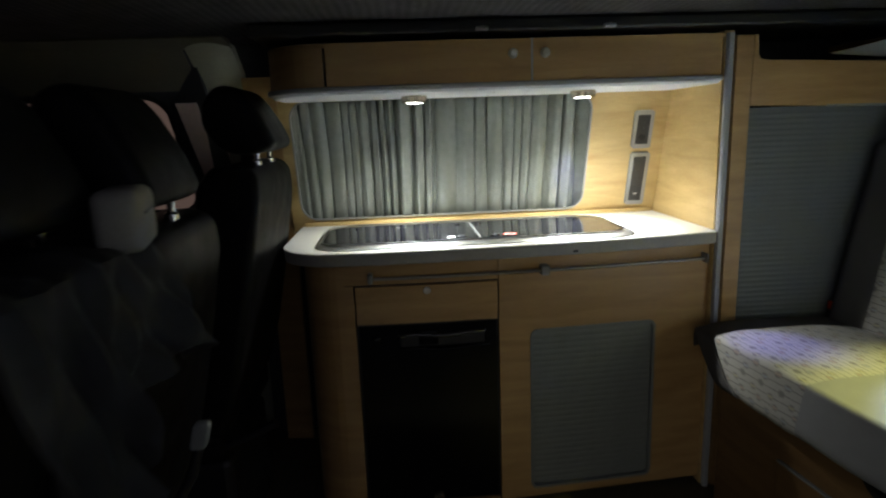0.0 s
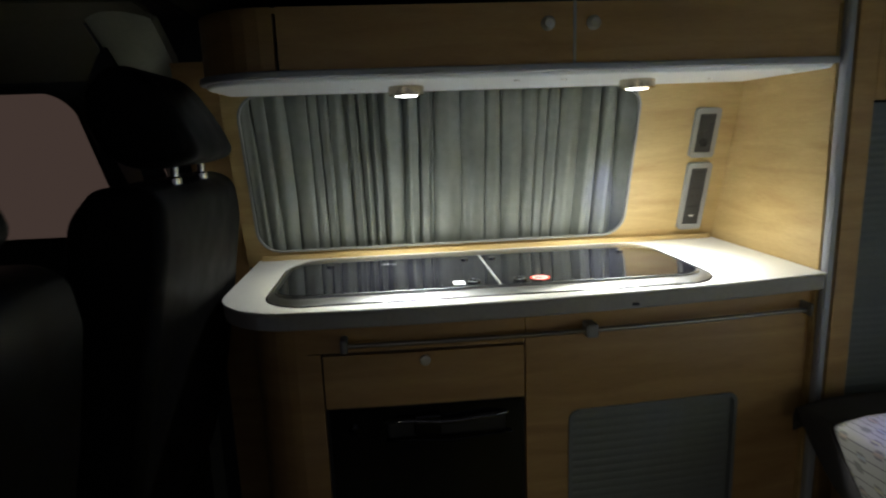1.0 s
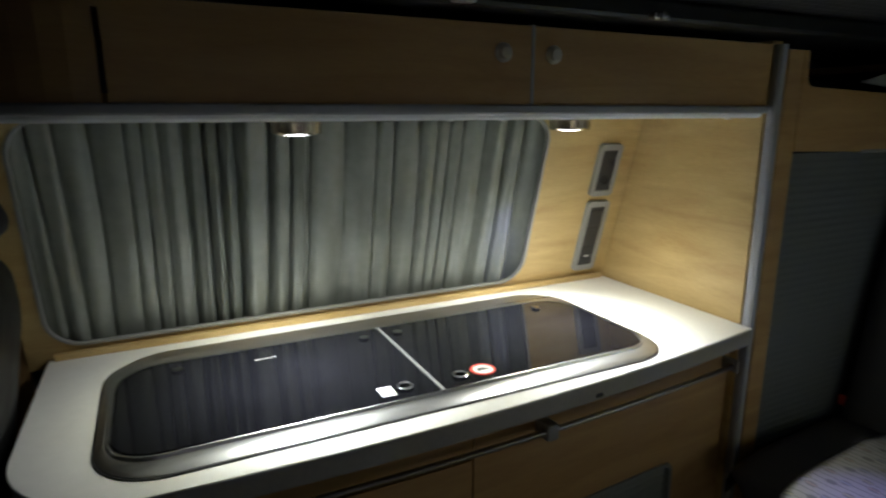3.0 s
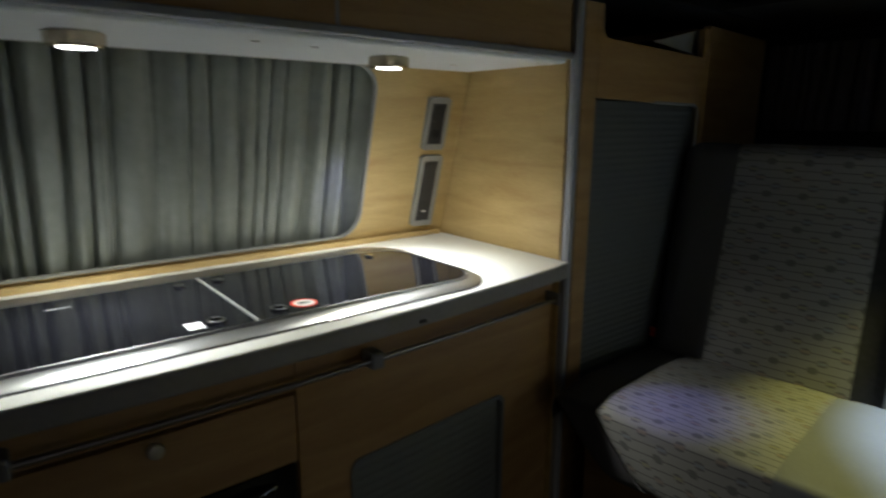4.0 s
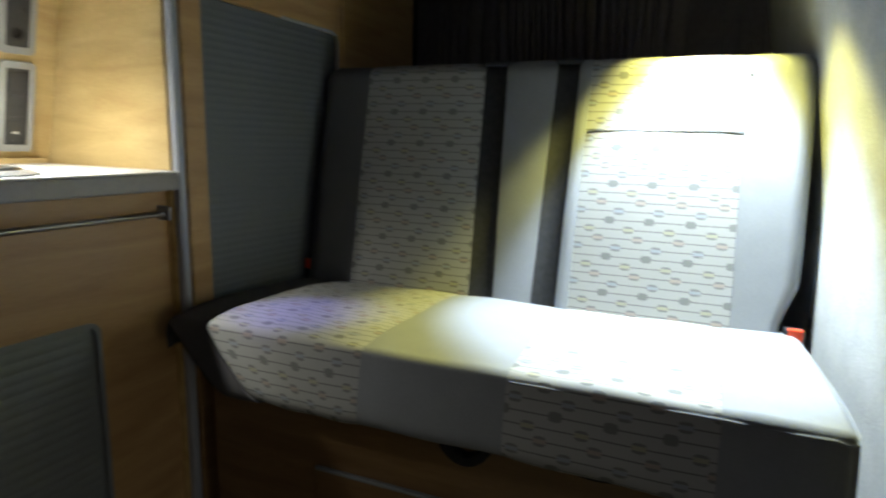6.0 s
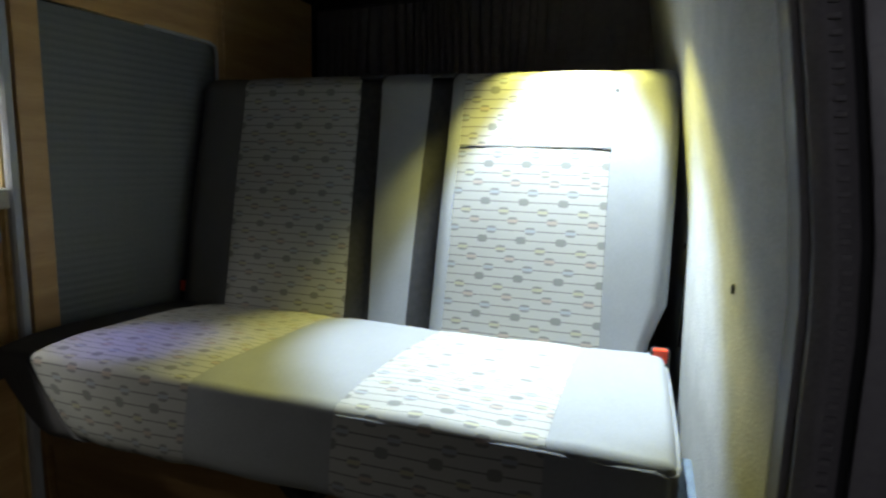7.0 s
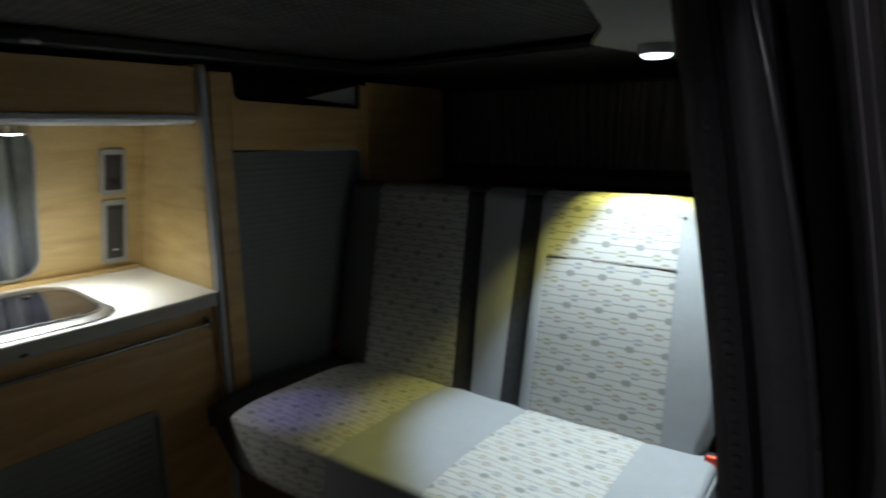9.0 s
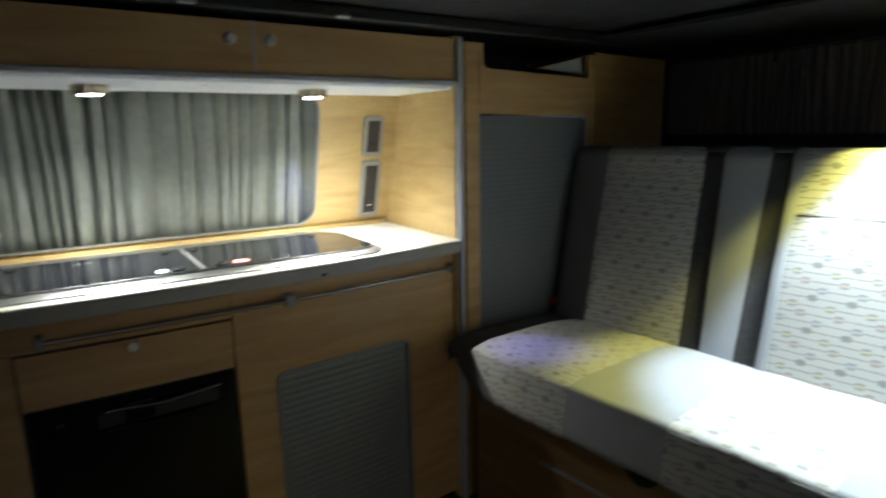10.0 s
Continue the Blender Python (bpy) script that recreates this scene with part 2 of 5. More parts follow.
BLACK_PLASTIC = material("black_plastic", (0.014, 0.014, 0.015), 0.45, noise_scale=30, noise_amount=0.2, bump=0.15)
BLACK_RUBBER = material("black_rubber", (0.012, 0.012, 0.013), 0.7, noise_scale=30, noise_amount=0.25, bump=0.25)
BLACK_VINYL = material("black_leatherette", (0.006, 0.006, 0.0062), 0.48, spec=0.16, noise_scale=18, noise_amount=0.2, bump=0.3, bump_scale=420)
DARK_TRIM = material("dark_trim", (0.045, 0.047, 0.052), 0.6, noise_scale=14, noise_amount=0.15, bump=0.12)
PILLAR_TRIM = material("grey_pillar_trim", (0.135, 0.128, 0.134), 0.45, noise_scale=14, noise_amount=0.15, bump=0.12)
WORKTOP_EDGE = material("brown_grey_edging", (0.38, 0.36, 0.33), 0.5, noise_scale=14, noise_amount=0.10, bump=0.06)
DOOR_TRIM = material("grey_door_lining", (0.56, 0.52, 0.525), 0.5, noise_scale=14, noise_amount=0.15, bump=0.12)
VENT_SLAT = material("grey_green_slat", (0.205, 0.218, 0.210), 0.5, noise_scale=16, noise_amount=0.10, bump=0.1)
BAR_METAL = material("dull_bar_metal", (0.36, 0.33, 0.29), 0.38, 1.0, noise_scale=20, noise_amount=0.08)
SLAT_FRAME = material("dark_grey_door_edging", (0.21, 0.222, 0.220), 0.45, noise_scale=14, noise_amount=0.08)
SEAL_GREY = material("worn_grey_seal", (0.12, 0.113, 0.116), 0.65, noise_scale=26, noise_amount=0.2, bump=0.25)
GREY_PLASTIC = material("grey_plastic", (0.27, 0.27, 0.26), 0.5, noise_scale=20, noise_amount=0.08, bump=0.08)
SOCKET_GREY = material("silver_grey_plastic", (0.31, 0.315, 0.30), 0.4, noise_scale=30, noise_amount=0.05)
DARK_INSERT = material("anthracite_plastic", (0.034, 0.034, 0.035), 0.4, noise_scale=30, noise_amount=0.1)
TAMBOUR = material("blue_grey_slat", (0.130, 0.141, 0.146), 0.5, noise_scale=16, noise_amount=0.10, bump=0.1)
CURTAIN = material("grey_green_satin", (0.205, 0.222, 0.197), 0.36, noise_scale=5, noise_amount=0.16, bump=0.25, bump_scale=500)
CURTAIN_REAR = material("brown_grey_curtain", (0.125, 0.110, 0.114), 0.85, noise_scale=8, noise_amount=0.18, bump=0.25, bump_scale=400)
PLAIN_CLOTH = material("plain_grey_cloth", (0.215, 0.219, 0.228), 0.95, spec=0.15, noise_scale=26, noise_amount=0.07, bump=0.4, bump_scale=600)
# grey cloth darkened for the shaded backrest side; also used for a seam
SHADE_CLOTH = material("shaded_grey_cloth", (0.10, 0.098, 0.10), 0.95, spec=0.15, noise_scale=26, noise_amount=0.08, bump=0.4, bump_scale=600)
DARK_CLOTH = material("charcoal_cloth", (0.072, 0.068, 0.069), 0.95, spec=0.15, noise_scale=26, noise_amount=0.12, bump=0.4, bump_scale=600)
BELT_CLOTH = material("black_webbing", (0.008, 0.007, 0.008), 0.75, noise_scale=90, noise_amount=0.2, bump=0.4, bump_scale=500)
FELT = material("grey_felt", (0.40, 0.40, 0.395), 1.0, spec=0.1, noise_scale=22, noise_amount=0.16, bump=0.7, bump_scale=260)
BLUE_FELT = material("blue_grey_felt", (0.12, 0.15, 0.19), 1.0, spec=0.1, noise_scale=40, noise_amount=0.3, bump=0.7, bump_scale=260)
HEADLINER = material("dark_headliner", (0.036, 0.035, 0.036), 0.95, spec=0.15, noise_scale=16, noise_amount=0.2, bump=0.6, bump_scale=160)
LINER_EDGE = material("off_white_headliner_edge", (0.46, 0.46, 0.45), 0.9, spec=0.15, noise_scale=20, noise_amount=0.06, bump=0.3)
ROOF_BOARD = woven_board("dark_woven_roof_board", (0.036, 0.035, 0.036))
BLOCK_CLOTH = material("grey_block_cloth", (0.26, 0.255, 0.23), 0.8, noise_scale=20, noise_amount=0.12, bump=0.2)
LINER_PALE = material("pale_headliner", (0.19, 0.19, 0.185), 0.95, spec=0.1, noise_scale=10, noise_amount=0.08, bump=0.4, bump_scale=240)
PILLAR_CLOTH = material("pale_pillar_trim", (0.46, 0.47, 0.36), 0.9, spec=0.15, noise_scale=14, noise_amount=0.08, bump=0.3)
HEADER_CLOTH = material("dark_olive_header_cloth", (0.17, 0.158, 0.115), 0.9, spec=0.15, noise_scale=14, noise_amount=0.1, bump=0.3)
JACKET = material("black_jacket_cloth", (0.012, 0.012, 0.013), 0.7, noise_scale=20, noise_amount=0.2, bump=0.3, bump_scale=300)
CARPET = material("brown_grey_carpet", (0.12, 0.108, 0.078), 1.0, spec=0.1, noise_scale=40, noise_amount=0.3, bump=0.8, bump_scale=300)
# pink-grey tone carries the warm street light falling on the door post
FRAME_PINK = material("street_lit_frame_trim", (0.66, 0.50, 0.45), 0.6, noise_scale=14, noise_amount=0.1, bump=0.1)
PAINT = material("silver_grey_paint", (0.14, 0.14, 0.147), 0.3, 0.2, noise_scale=20, noise_amount=0.06, coat=1.0)
TARMAC = material("night_tarmac", (0.05, 0.05, 0.052), 0.9, noise_scale=6, noise_amount=0.25, bump=0.6, bump_scale=90)
RED = material("red_plastic", (0.75, 0.06, 0.015), 0.35, noise_scale=30, noise_amount=0.08)
RED_INK = material("red_print", (0.70, 0.05, 0.03), 0.5, noise_scale=30, noise_amount=0.05)
WHITE_INK = material("white_print", (0.80, 0.80, 0.79), 0.5, noise_scale=30, noise_amount=0.04)
DARK_INK = material("dark_print", (0.05, 0.05, 0.05), 0.5, noise_scale=30, noise_amount=0.04)
LED = glow("led_disc", (1.0, 0.98, 0.92), 18.0)
LED_REAR = glow("led_disc_rear", (0.9, 0.95, 1.0), 7.0)
NIGHT = glow("street_lit_night", (0.042, 0.027, 0.021), 1.0)
FABRIC = patterned_fabric("patterned_seat_cloth")


# ---- mesh tools ----
def thing(name, label, category, group="", kind="", at=(0, 0, 0), turn=0.0):
    ob = new(name)
    ob.empty_display_size = 0.05
    ob.matrix_basis = pose(*at, 0, 0, turn)
    return tagged(ob, label, category, group, kind)


def part(name, bm, mat, parent=None, label="", smooth=False):
    me = bpy.data.meshes.new(name)
    bmesh.ops.recalc_face_normals(bm, faces=bm.faces)
    if smooth:
        for e in bm.edges:
            e.smooth = len(e.link_faces) == 2 and e.calc_face_angle(0) < radians(42)
    bm.to_mesh(me)
    bm.free()
    me.materials.append(mat)
    for f in me.polygons:
        f.use_smooth = smooth
    ob = new(name, me)
    ob.parent = parent
    return tagged(ob, label)


def same(ob, name, offset, parent=None):
    """Another part on the same mesh."""
    o = new(name, ob.data)
    o.parent = parent or ob.parent
    o.location = offset
    return o


def bevel(bm, r, seg=2, limit=35):
    edges = [e for e in bm.edges if len(e.link_faces) == 2 and e.calc_face_angle(0) > radians(limit)]
    if r > 0 and edges:
        bmesh.ops.bevel(bm, geom=edges, offset=r, segments=seg, profile=0.5, affect="EDGES", clamp_overlap=True)
    return bm


def box(x0, x1, y0, y1, z0, z1, r=0.003, seg=2):
    bm = bmesh.new()
    bmesh.ops.create_cube(bm, size=1, matrix=Matrix.LocRotScale(((x0 + x1) / 2, (y0 + y1) / 2, (z0 + z1) / 2), None, (abs(x1 - x0), abs(y1 - y0), abs(z1 - z0))))
    return bevel(bm, r, seg)


def prism(outline, base, push, r=0.0, seg=2):
    """Extrudes an outline of 2D points, placed by base(p), along push."""
    bm = bmesh.new()
    a = [bm.verts.new(base(p)) for p in outline]
    b = [bm.verts.new(Vector(base(p)) + Vector(push)) for p in outline]
    bm.faces.new(a)
    bm.faces.new(b)
    for i in range(len(a)):
        j = (i + 1) % len(a)
        bm.faces.new((a[i], a[j], b[j], b[i]))
    bmesh.ops.recalc_face_normals(bm, faces=bm.faces)
    return bevel(bm, r, seg, 50)


def ring(outer, inner, base, push):
    """A frame between two outlines of equal count."""
    bm = bmesh.new()
    push = Vector(push)
    o0 = [bm.verts.new(base(p)) for p in outer]
    i0 = [bm.verts.new(base(p)) for p in inner]
    o1 = [bm.verts.new(Vector(base(p)) + push) for p in outer]
    i1 = [bm.verts.new(Vector(base(p)) + push) for p in inner]
    n = len(outer)
    for k in range(n):
        j = (k + 1) % n
        bm.faces.new((o0[k], o0[j], i0[j], i0[k]))
        bm.faces.new((o1[k], o1[j], i1[j], i1[k]))
        bm.faces.new((o0[k], o0[j], o1[j], o1[k]))
        bm.faces.new((i0[k], i0[j], i1[j], i1[k]))
    return bm


def rrect(x0, x1, y0, y1, r, n=7):
    pts = []
    rs = r if isinstance(r, (tuple, list)) else (r,) * 4
    for (cx, cy, a0), q in zip(((x1, y1, 0), (x0, y1, 90), (x0, y0, 180), (x1, y0, 270)), rs):
        sx, sy = (1 if cx == x1 else -1), (1 if cy == y1 else -1)
        for k in range(n + 1):
            a = radians(a0 + 90 * k / n)
            pts.append((cx - sx * q + q * math.cos(a), cy - sy * q + q * math.sin(a)))
    return pts


def tube(points, r, n=10):
    bm = bmesh.new()
    pts = [Vector(p) for p in points]
    rings = []
    for i, p in enumerate(pts):
        d = (pts[min(i + 1, len(pts) - 1)] - pts[max(i - 1, 0)]).normalized()
        side = d.orthogonal().normalized() if i == 0 else (side - d * side.dot(d)).normalized()
        up = d.cross(side)
        rings.append([bm.verts.new(p + r * (math.cos(2 * math.pi * k / n) * side + math.sin(2 * math.pi * k / n) * up)) for k in range(n)])
    for a, b in zip(rings, rings[1:]):
        for k in range(n):
            bm.faces.new((a[k], a[(k + 1) % n], b[(k + 1) % n], b[k]))
    bm.faces.new(rings[0])
    bm.faces.new(rings[-1])
    return bm


def lathe(profile, at, axis=(0, 0, 1), n=28):
    """A turned body: (radius, height) pairs along an axis from a place."""
    bm = bmesh.new()
    axis = Vector(axis).normalized()
    side = axis.orthogonal().normalized()
    up = axis.cross(side)
    rings = []
    for r, h in profile:
        c = Vector(at) + axis * h
        if r < 1e-5:
            rings.append([bm.verts.new(c)])
        else:
            rings.append([bm.verts.new(c + r * (math.cos(2 * math.pi * k / n) * side + math.sin(2 * math.pi * k / n) * up)) for k in range(n)])
    for a, b in zip(rings, rings[1:]):
        for k in range(n):
            j = (k + 1) % n
            if len(a) == 1 and len(b) == 1:
                continue
            if len(a) == 1:
                bm.faces.new((a[0], b[j], b[k]))
            elif len(b) == 1:
                bm.faces.new((a[k], a[j], b[0]))
            else:
                bm.faces.new((a[k], a[j], b[j], b[k]))
    for end in (rings[0], rings[-1]):
        if len(end) > 1:
            bm.faces.new(end)
    return bm


def sheet(fn, us, vs, depth, uv=None):
    """A curved board: the front fn(u, v) over the two lists, pushed by depth(u, v) for its back; with a UV map in metres if uv is given."""
    bm = bmesh.new()
    lay = bm.loops.layers.uv.new("UVMap") if uv else None
    front = [[bm.verts.new(fn(u, v)) for v in vs] for u in us]
    back = [[bm.verts.new(Vector(fn(u, v)) + Vector(depth(u, v))) for v in vs] for u in us]
    co = {}
    for grid in (front, back):
        for i, u in enumerate(us):
            for j, v in enumerate(vs):
                co[grid[i][j]] = uv(u, v) if uv else (0, 0)
    nu, nv = len(us), len(vs)
    made = []
    for i in range(nu - 1):
        for j in range(nv - 1):
            made.append(bm.faces.new((front[i][j], front[i + 1][j], front[i + 1][j + 1], front[i][j + 1])))
            made.append(bm.faces.new((back[i][j], back[i][j + 1], back[i + 1][j + 1], back[i + 1][j])))
    for i in range(nu - 1):
        for j in (0, nv - 1):
            made.append(bm.faces.new((front[i][j], front[i + 1][j], back[i + 1][j], back[i][j])))
    for j in range(nv - 1):
        for i in (0, nu - 1):
            made.append(bm.faces.new((front[i][j], front[i][j + 1], back[i][j + 1], back[i][j])))
    if uv:
        for f in made:
            for loop in f.loops:
                loop[lay].uv = co[loop.vert]
    return bm


def steps(a, b, n):
    return [a + (b - a) * i / n for i in range(n + 1)]


def XY(z):
    return lambda p: (p[0], p[1], z)


def XZ(y):
    return lambda p: (p[0], y, p[1])


def YZ(x):
    return lambda p: (x, p[0], p[1])


def merged(*bms):
    """Joins the pieces of one part."""
    out = bmesh.new()
    for bm in bms:
        me = bpy.data.meshes.new("piece")
        bm.to_mesh(me)
        bm.free()
        out.from_mesh(me)
        bpy.data.meshes.remove(me)
    return out


def structure(ob, label, category):
    return tagged(ob, label, category, kind="structure")


# ---- shell of the van ----
def side_y(z):
    """Inner face of the sliding-door side, leaning in towards the roof."""
    return -1.222 + 0.086 * max(0.0, (z - 0.78) / 0.53) ** 1.2


def wall_y(z):
    """Inner face of the kitchen-side wall."""
    return 0.447 - 0.28 * (max(z, 0.7) - 0.815)


structure(part("floor", box(-2.6, 1.15, -1.20, 0.75, -0.06, 0.0, 0), CARPET), "brown-grey carpeted camper van floor", "floor")
structure(part("ground", box(-30, 30, -30, 30, -0.52, -0.45, 0), TARMAC), "dark tarmac outside at night", "ground")
structure(part("ceiling", box(-2.6, 1.15, -1.10, 0.75, 1.40, 1.45, 0), ROOF_BOARD), "dark woven roof-bed board overhead", "ceiling")

zs_wall = steps(0.0, 1.40, 14)
wall_kitchen = part("wall_kitchen", sheet(lambda u, z: (u, wall_y(z) + 0.085, z), steps(-1.42, 1.0, 4), zs_wall, lambda u, z: (0, 0.10, 0)), DARK_TRIM)
structure(wall_kitchen, "dark lining of the van wall behind the kitchen", "wall")
outer = part("wall_outer", box(-1.42, 1.08, 0.752, 0.79, -0.25, 1.448, 0.006), PAINT)
structure(outer, "silver-grey outer body side behind the kitchen", "wall")
wall_rear = part("wall_rear", box(1.0, 1.08, -1.2, 0.75, 0, 1.40, 0), DARK_TRIM)
structure(wall_rear, "dark tailgate lining at the rear", "wall")
wall_front = part("wall_front", box(-2.68, -2.6, -1.2, 0.75, 0, 1.45, 0), DARK_TRIM)
structure(wall_front, "dark front end of the cab", "wall")


# side wall beside the bench: felt-covered panel, then the rubber seal and pillar of the door opening
def side_wall(u, z):
    # u runs from the rear towards the door opening
    ease = (u - 1.0) / (-0.17 - 1.0)
    return (u, side_y(z) + 0.022 * min(1.0, max(0.0, (u + 0.10) / 0.13)) + 0.19 * (1 - ease), z)


felt = part("wall_side", sheet(side_wall, steps(1.0, -0.03, 10), steps(0.0, 1.38, 18), lambda u, z: (0, -0.06, 0)), FELT, smooth=True)
structure(felt, "pale grey felt-covered side wall beside the bench", "wall")
inner_trim = part("wall_side_trim", sheet(lambda u, z: tuple(Vector(side_wall(u, z)) + Vector((0, 0.004 + 0.004 * math.sin(55 * u), 0))), steps(-0.031, -0.062, 8), steps(0.0, 1.38, 18), lambda u, z: (0, -0.05, 0)), SEAL_GREY, smooth=True)
structure(inner_trim, "dark grey lining between felt wall and door opening", "wall")
front_side = part("wall_side_cab", sheet(lambda u, z: (u, side_y(z), z), steps(-1.42, -2.6, 4), steps(0.0, 1.38, 10), lambda u, z: (0, -0.06, 0)), DARK_TRIM, smooth=True)
structure(front_side, "dark cab side lining ahead of the door opening", "wall")
lintel = part("door_lintel", box(-1.42, -0.04, -1.20, -1.08, 1.36, 1.45, 0.01), DARK_TRIM)
structure(lintel, "dark lintel over the sliding-door opening", "lintel")


def pillar_strip(name, x0, x1, d0, d1, mat, z1=1.37, smooth=True, bulge=0.006):
    """An upright band of the door pillar that follows the side's curve; d is how far outside of the felt it lies."""
    us = steps(0, 1, 6)

    def face(u, z):
        return (x0 + (x1 - x0) * u - bulge * math.sin(math.pi * u), side_y(z) - 0.010 - d0 - (d1 - d0) * u, z)

    return part(name, sheet(face, us, steps(0.0, z1, 20), lambda u, z: (0.03, 0.0, 0)), mat, pillar, smooth=smooth)


pillar = thing("door_pillar", "dark door pillar with rubber seal and painted metal edge", "pillar", kind="structure")
pillar_strip("rubber_seal", -0.078, -0.074, -0.032, 0.000, SEAL_GREY, bulge=0.010)
pillar_strip("seal_groove", -0.066, -0.062, 0.000, 0.010, BLACK_PLASTIC, bulge=0.0)
pillar_strip("pillar_trim", -0.072, -0.060, 0.010, 0.051, PILLAR_TRIM)
part("metal_edge", tube([(-0.067, side_y(z) - 0.067 + 0.012 * max(0.0, (z - 0.95) / 0.30) ** 2, z) for z in steps(0.755, 1.37, 40)], 0.0060, 12), PAINT, pillar, "painted metal edge", True)
part("metal_edge", tube([(-0.067, -1.287, 0.757), (-0.067, -1.291, 0.745), (-0.065, -1.300, 0.736), (-0.062, -1.308, 0.722), (-0.060, -1.310, 0.70), (-0.060, -1.312, 0.55), (-0.060, -1.312, 0.0)], 0.0060, 12), PAINT, pillar, "painted metal edge", True)
pillar_strip("pillar_foot", -0.064, -0.056, 0.049, 0.084, PILLAR_TRIM, z1=0.735)
pillar_strip("pillar_return", -0.056, 0.10, 0.064, 0.072, BLACK_PLASTIC, bulge=0.0)
skin = part("body_skin", sheet(lambda u, z: (u, side_y(z) - 0.070, z), steps(0.10, 1.15, 5), steps(-0.25, 1.45, 12), lambda u, z: (0, 0.015, 0)), PAINT, smooth=True)
structure(skin, "silver-grey outer body side behind the door opening", "body panel")
for k in range(80):
    z = 0.30 + 0.012 * k
    if k == 0:
        tooth = part("seal_tooth", box(-0.0015, 0.003, -0.0045, 0.0045, -0.0025, 0.0025, 0.0008, 1), SEAL_GREY, pillar)
        tooth.location = (-0.0865, side_y(z) + 0.002, z)
    else:
        same(tooth, "seal_tooth", (-0.0865, side_y(z) + 0.002, z))
part("sill", box(-1.42, -0.06, -1.30, -1.19, -0.10, -0.01, 0.012), DARK_TRIM, pillar)


# ---- kitchen ----
def counter_y(x):
    return -0.062 + 0.102 * (x + 0.78) ** 2


def front_y(x):
    return -0.004 + 0.085 * (x + 0.75) ** 2


COUNTER = 0.815


def front_panel(x0, x1, z0, z1, out=0.0, thick=0.018, n=8, r=0.002):
    return bevel(sheet(lambda u, v: (u, front_y(u) - out, v), steps(x0, x1, n), [z0, z1], lambda u, v: (0, thick, 0)), r, 1)


kitchen = thing("kitchen_cabinet", "beech-veneer camper kitchen cabinet with gently bowed front", "cabinet")
part("carcass", box(-1.16, -0.01, 0.075, 0.42, 0.04, 0.78, 0.003), BEECH, kitchen)
top_rail = part("top_rail", front_panel(-1.06, -0.632, 0.712, 0.780), BEECH, kitchen)
part("stile", front_panel(-1.06, -1.034, 0.02, 0.710), BEECH, kitchen)
part("front_board", ring(rrect(-0.630, 0.0025, 0.02, 0.780, 0.002), rrect(-0.541, -0.161, 0.050, 0.556, 0.022), lambda p: (p[0], front_y(p[0]), p[1]), (0, 0.018, 0)), BEECH, kitchen)
part("plinth", front_panel(-1.030, -0.634, 0.012, 0.030), BEECH, kitchen)
# rounded end towards the cab
arc = [(-1.06 + 0.12 * math.sin(radians(-a)), front_y(-1.06) + 0.12 - 0.12 * math.cos(radians(a))) for a in range(0, 91, 10)]
arc_in = [(-1.06 + 0.102 * math.sin(radians(-a)), front_y(-1.06) + 0.12 - 0.102 * math.cos(radians(a))) for a in range(0, 91, 10)]
part("rounded_corner", prism(arc + [(-1.18, 0.42), (-1.162, 0.42)] + arc_in[::-1], XY(0.02), (0, 0, 0.76), 0), BEECH, kitchen, smooth=False)

drawer = part("drawer_front", front_panel(-1.030, -0.634, 0.597, 0.706, 0.002), BEECH, kitchen)
KNOB = [(0.005, 0.0), (0.005, 0.007), (0.0095, 0.010), (0.0108, 0.015), (0.0095, 0.019), (0.006, 0.020), (0.0, 0.020)]
part("knob", lathe(KNOB, (-0.832, front_y(-0.832) - 0.002, 0.694), (0, -1, 0), 20), KNOB_METAL, drawer, "satin nickel push knob", True)
part("shadow_gap", front_panel(-1.033, -0.631, 0.02, 0.709, -0.012, 0.01), BLACK_PLASTIC, kitchen)

# ribbed cupboard door
vent = part("cupboard_door", ring(rrect(-0.541, -0.161, 0.050, 0.556, 0.022), rrect(-0.533, -0.169, 0.058, 0.548, 0.016), lambda p: (p[0], front_y(p[0]) - 0.004, p[1]), (0, 0.018, 0)), SLAT_FRAME, kitchen, "blue-grey ribbed cupboard door in a grey rounded frame")
part("backing", sheet(lambda u, v: (u, front_y(u) + 0.0102, v), steps(-0.535, -0.166, 6), [0.056, 0.55], lambda u, v: (0, 0.006, 0)), VENT_SLAT, vent)
for k in range(27):
    z = 0.068 + 0.0178 * k
    if k == 0:
        slat = part("slat", sheet(lambda u, v: (u, front_y(u) + 0.0095 - 0.0018 * math.sin(math.pi * v), 0.0155 * (v - 0.5)), steps(-0.530, -0.171, 5), steps(0, 1, 3), lambda u, v: (0, 0.002, 0)), VENT_SLAT, vent, smooth=True)
        slat.location = (0, 0, z)
    else:
        same(slat, "slat", (0, 0, z))

# bar along the front for hanging towels
bar = thing("towel_bar", "slim metal bar on brackets below the worktop", "rail")
bar_pts = [(x, front_y(x) - 0.028, 0.735) for x in steps(-0.985, -0.03, 12)]
part("bar", tube(bar_pts, 0.005, 12), BAR_METAL, bar, smooth=True)
for bx, w in ((-0.985, 0.012), (-0.504, 0.022), (-0.022, 0.004)):
    y = front_y(bx)
    part("bracket", box(bx - w / 2 - 0.001, bx + w / 2 + 0.001, y - 0.038, y - 0.001, 0.721, 0.749, 0.005), GREY_PLASTIC, bar, "grey plastic bracket")

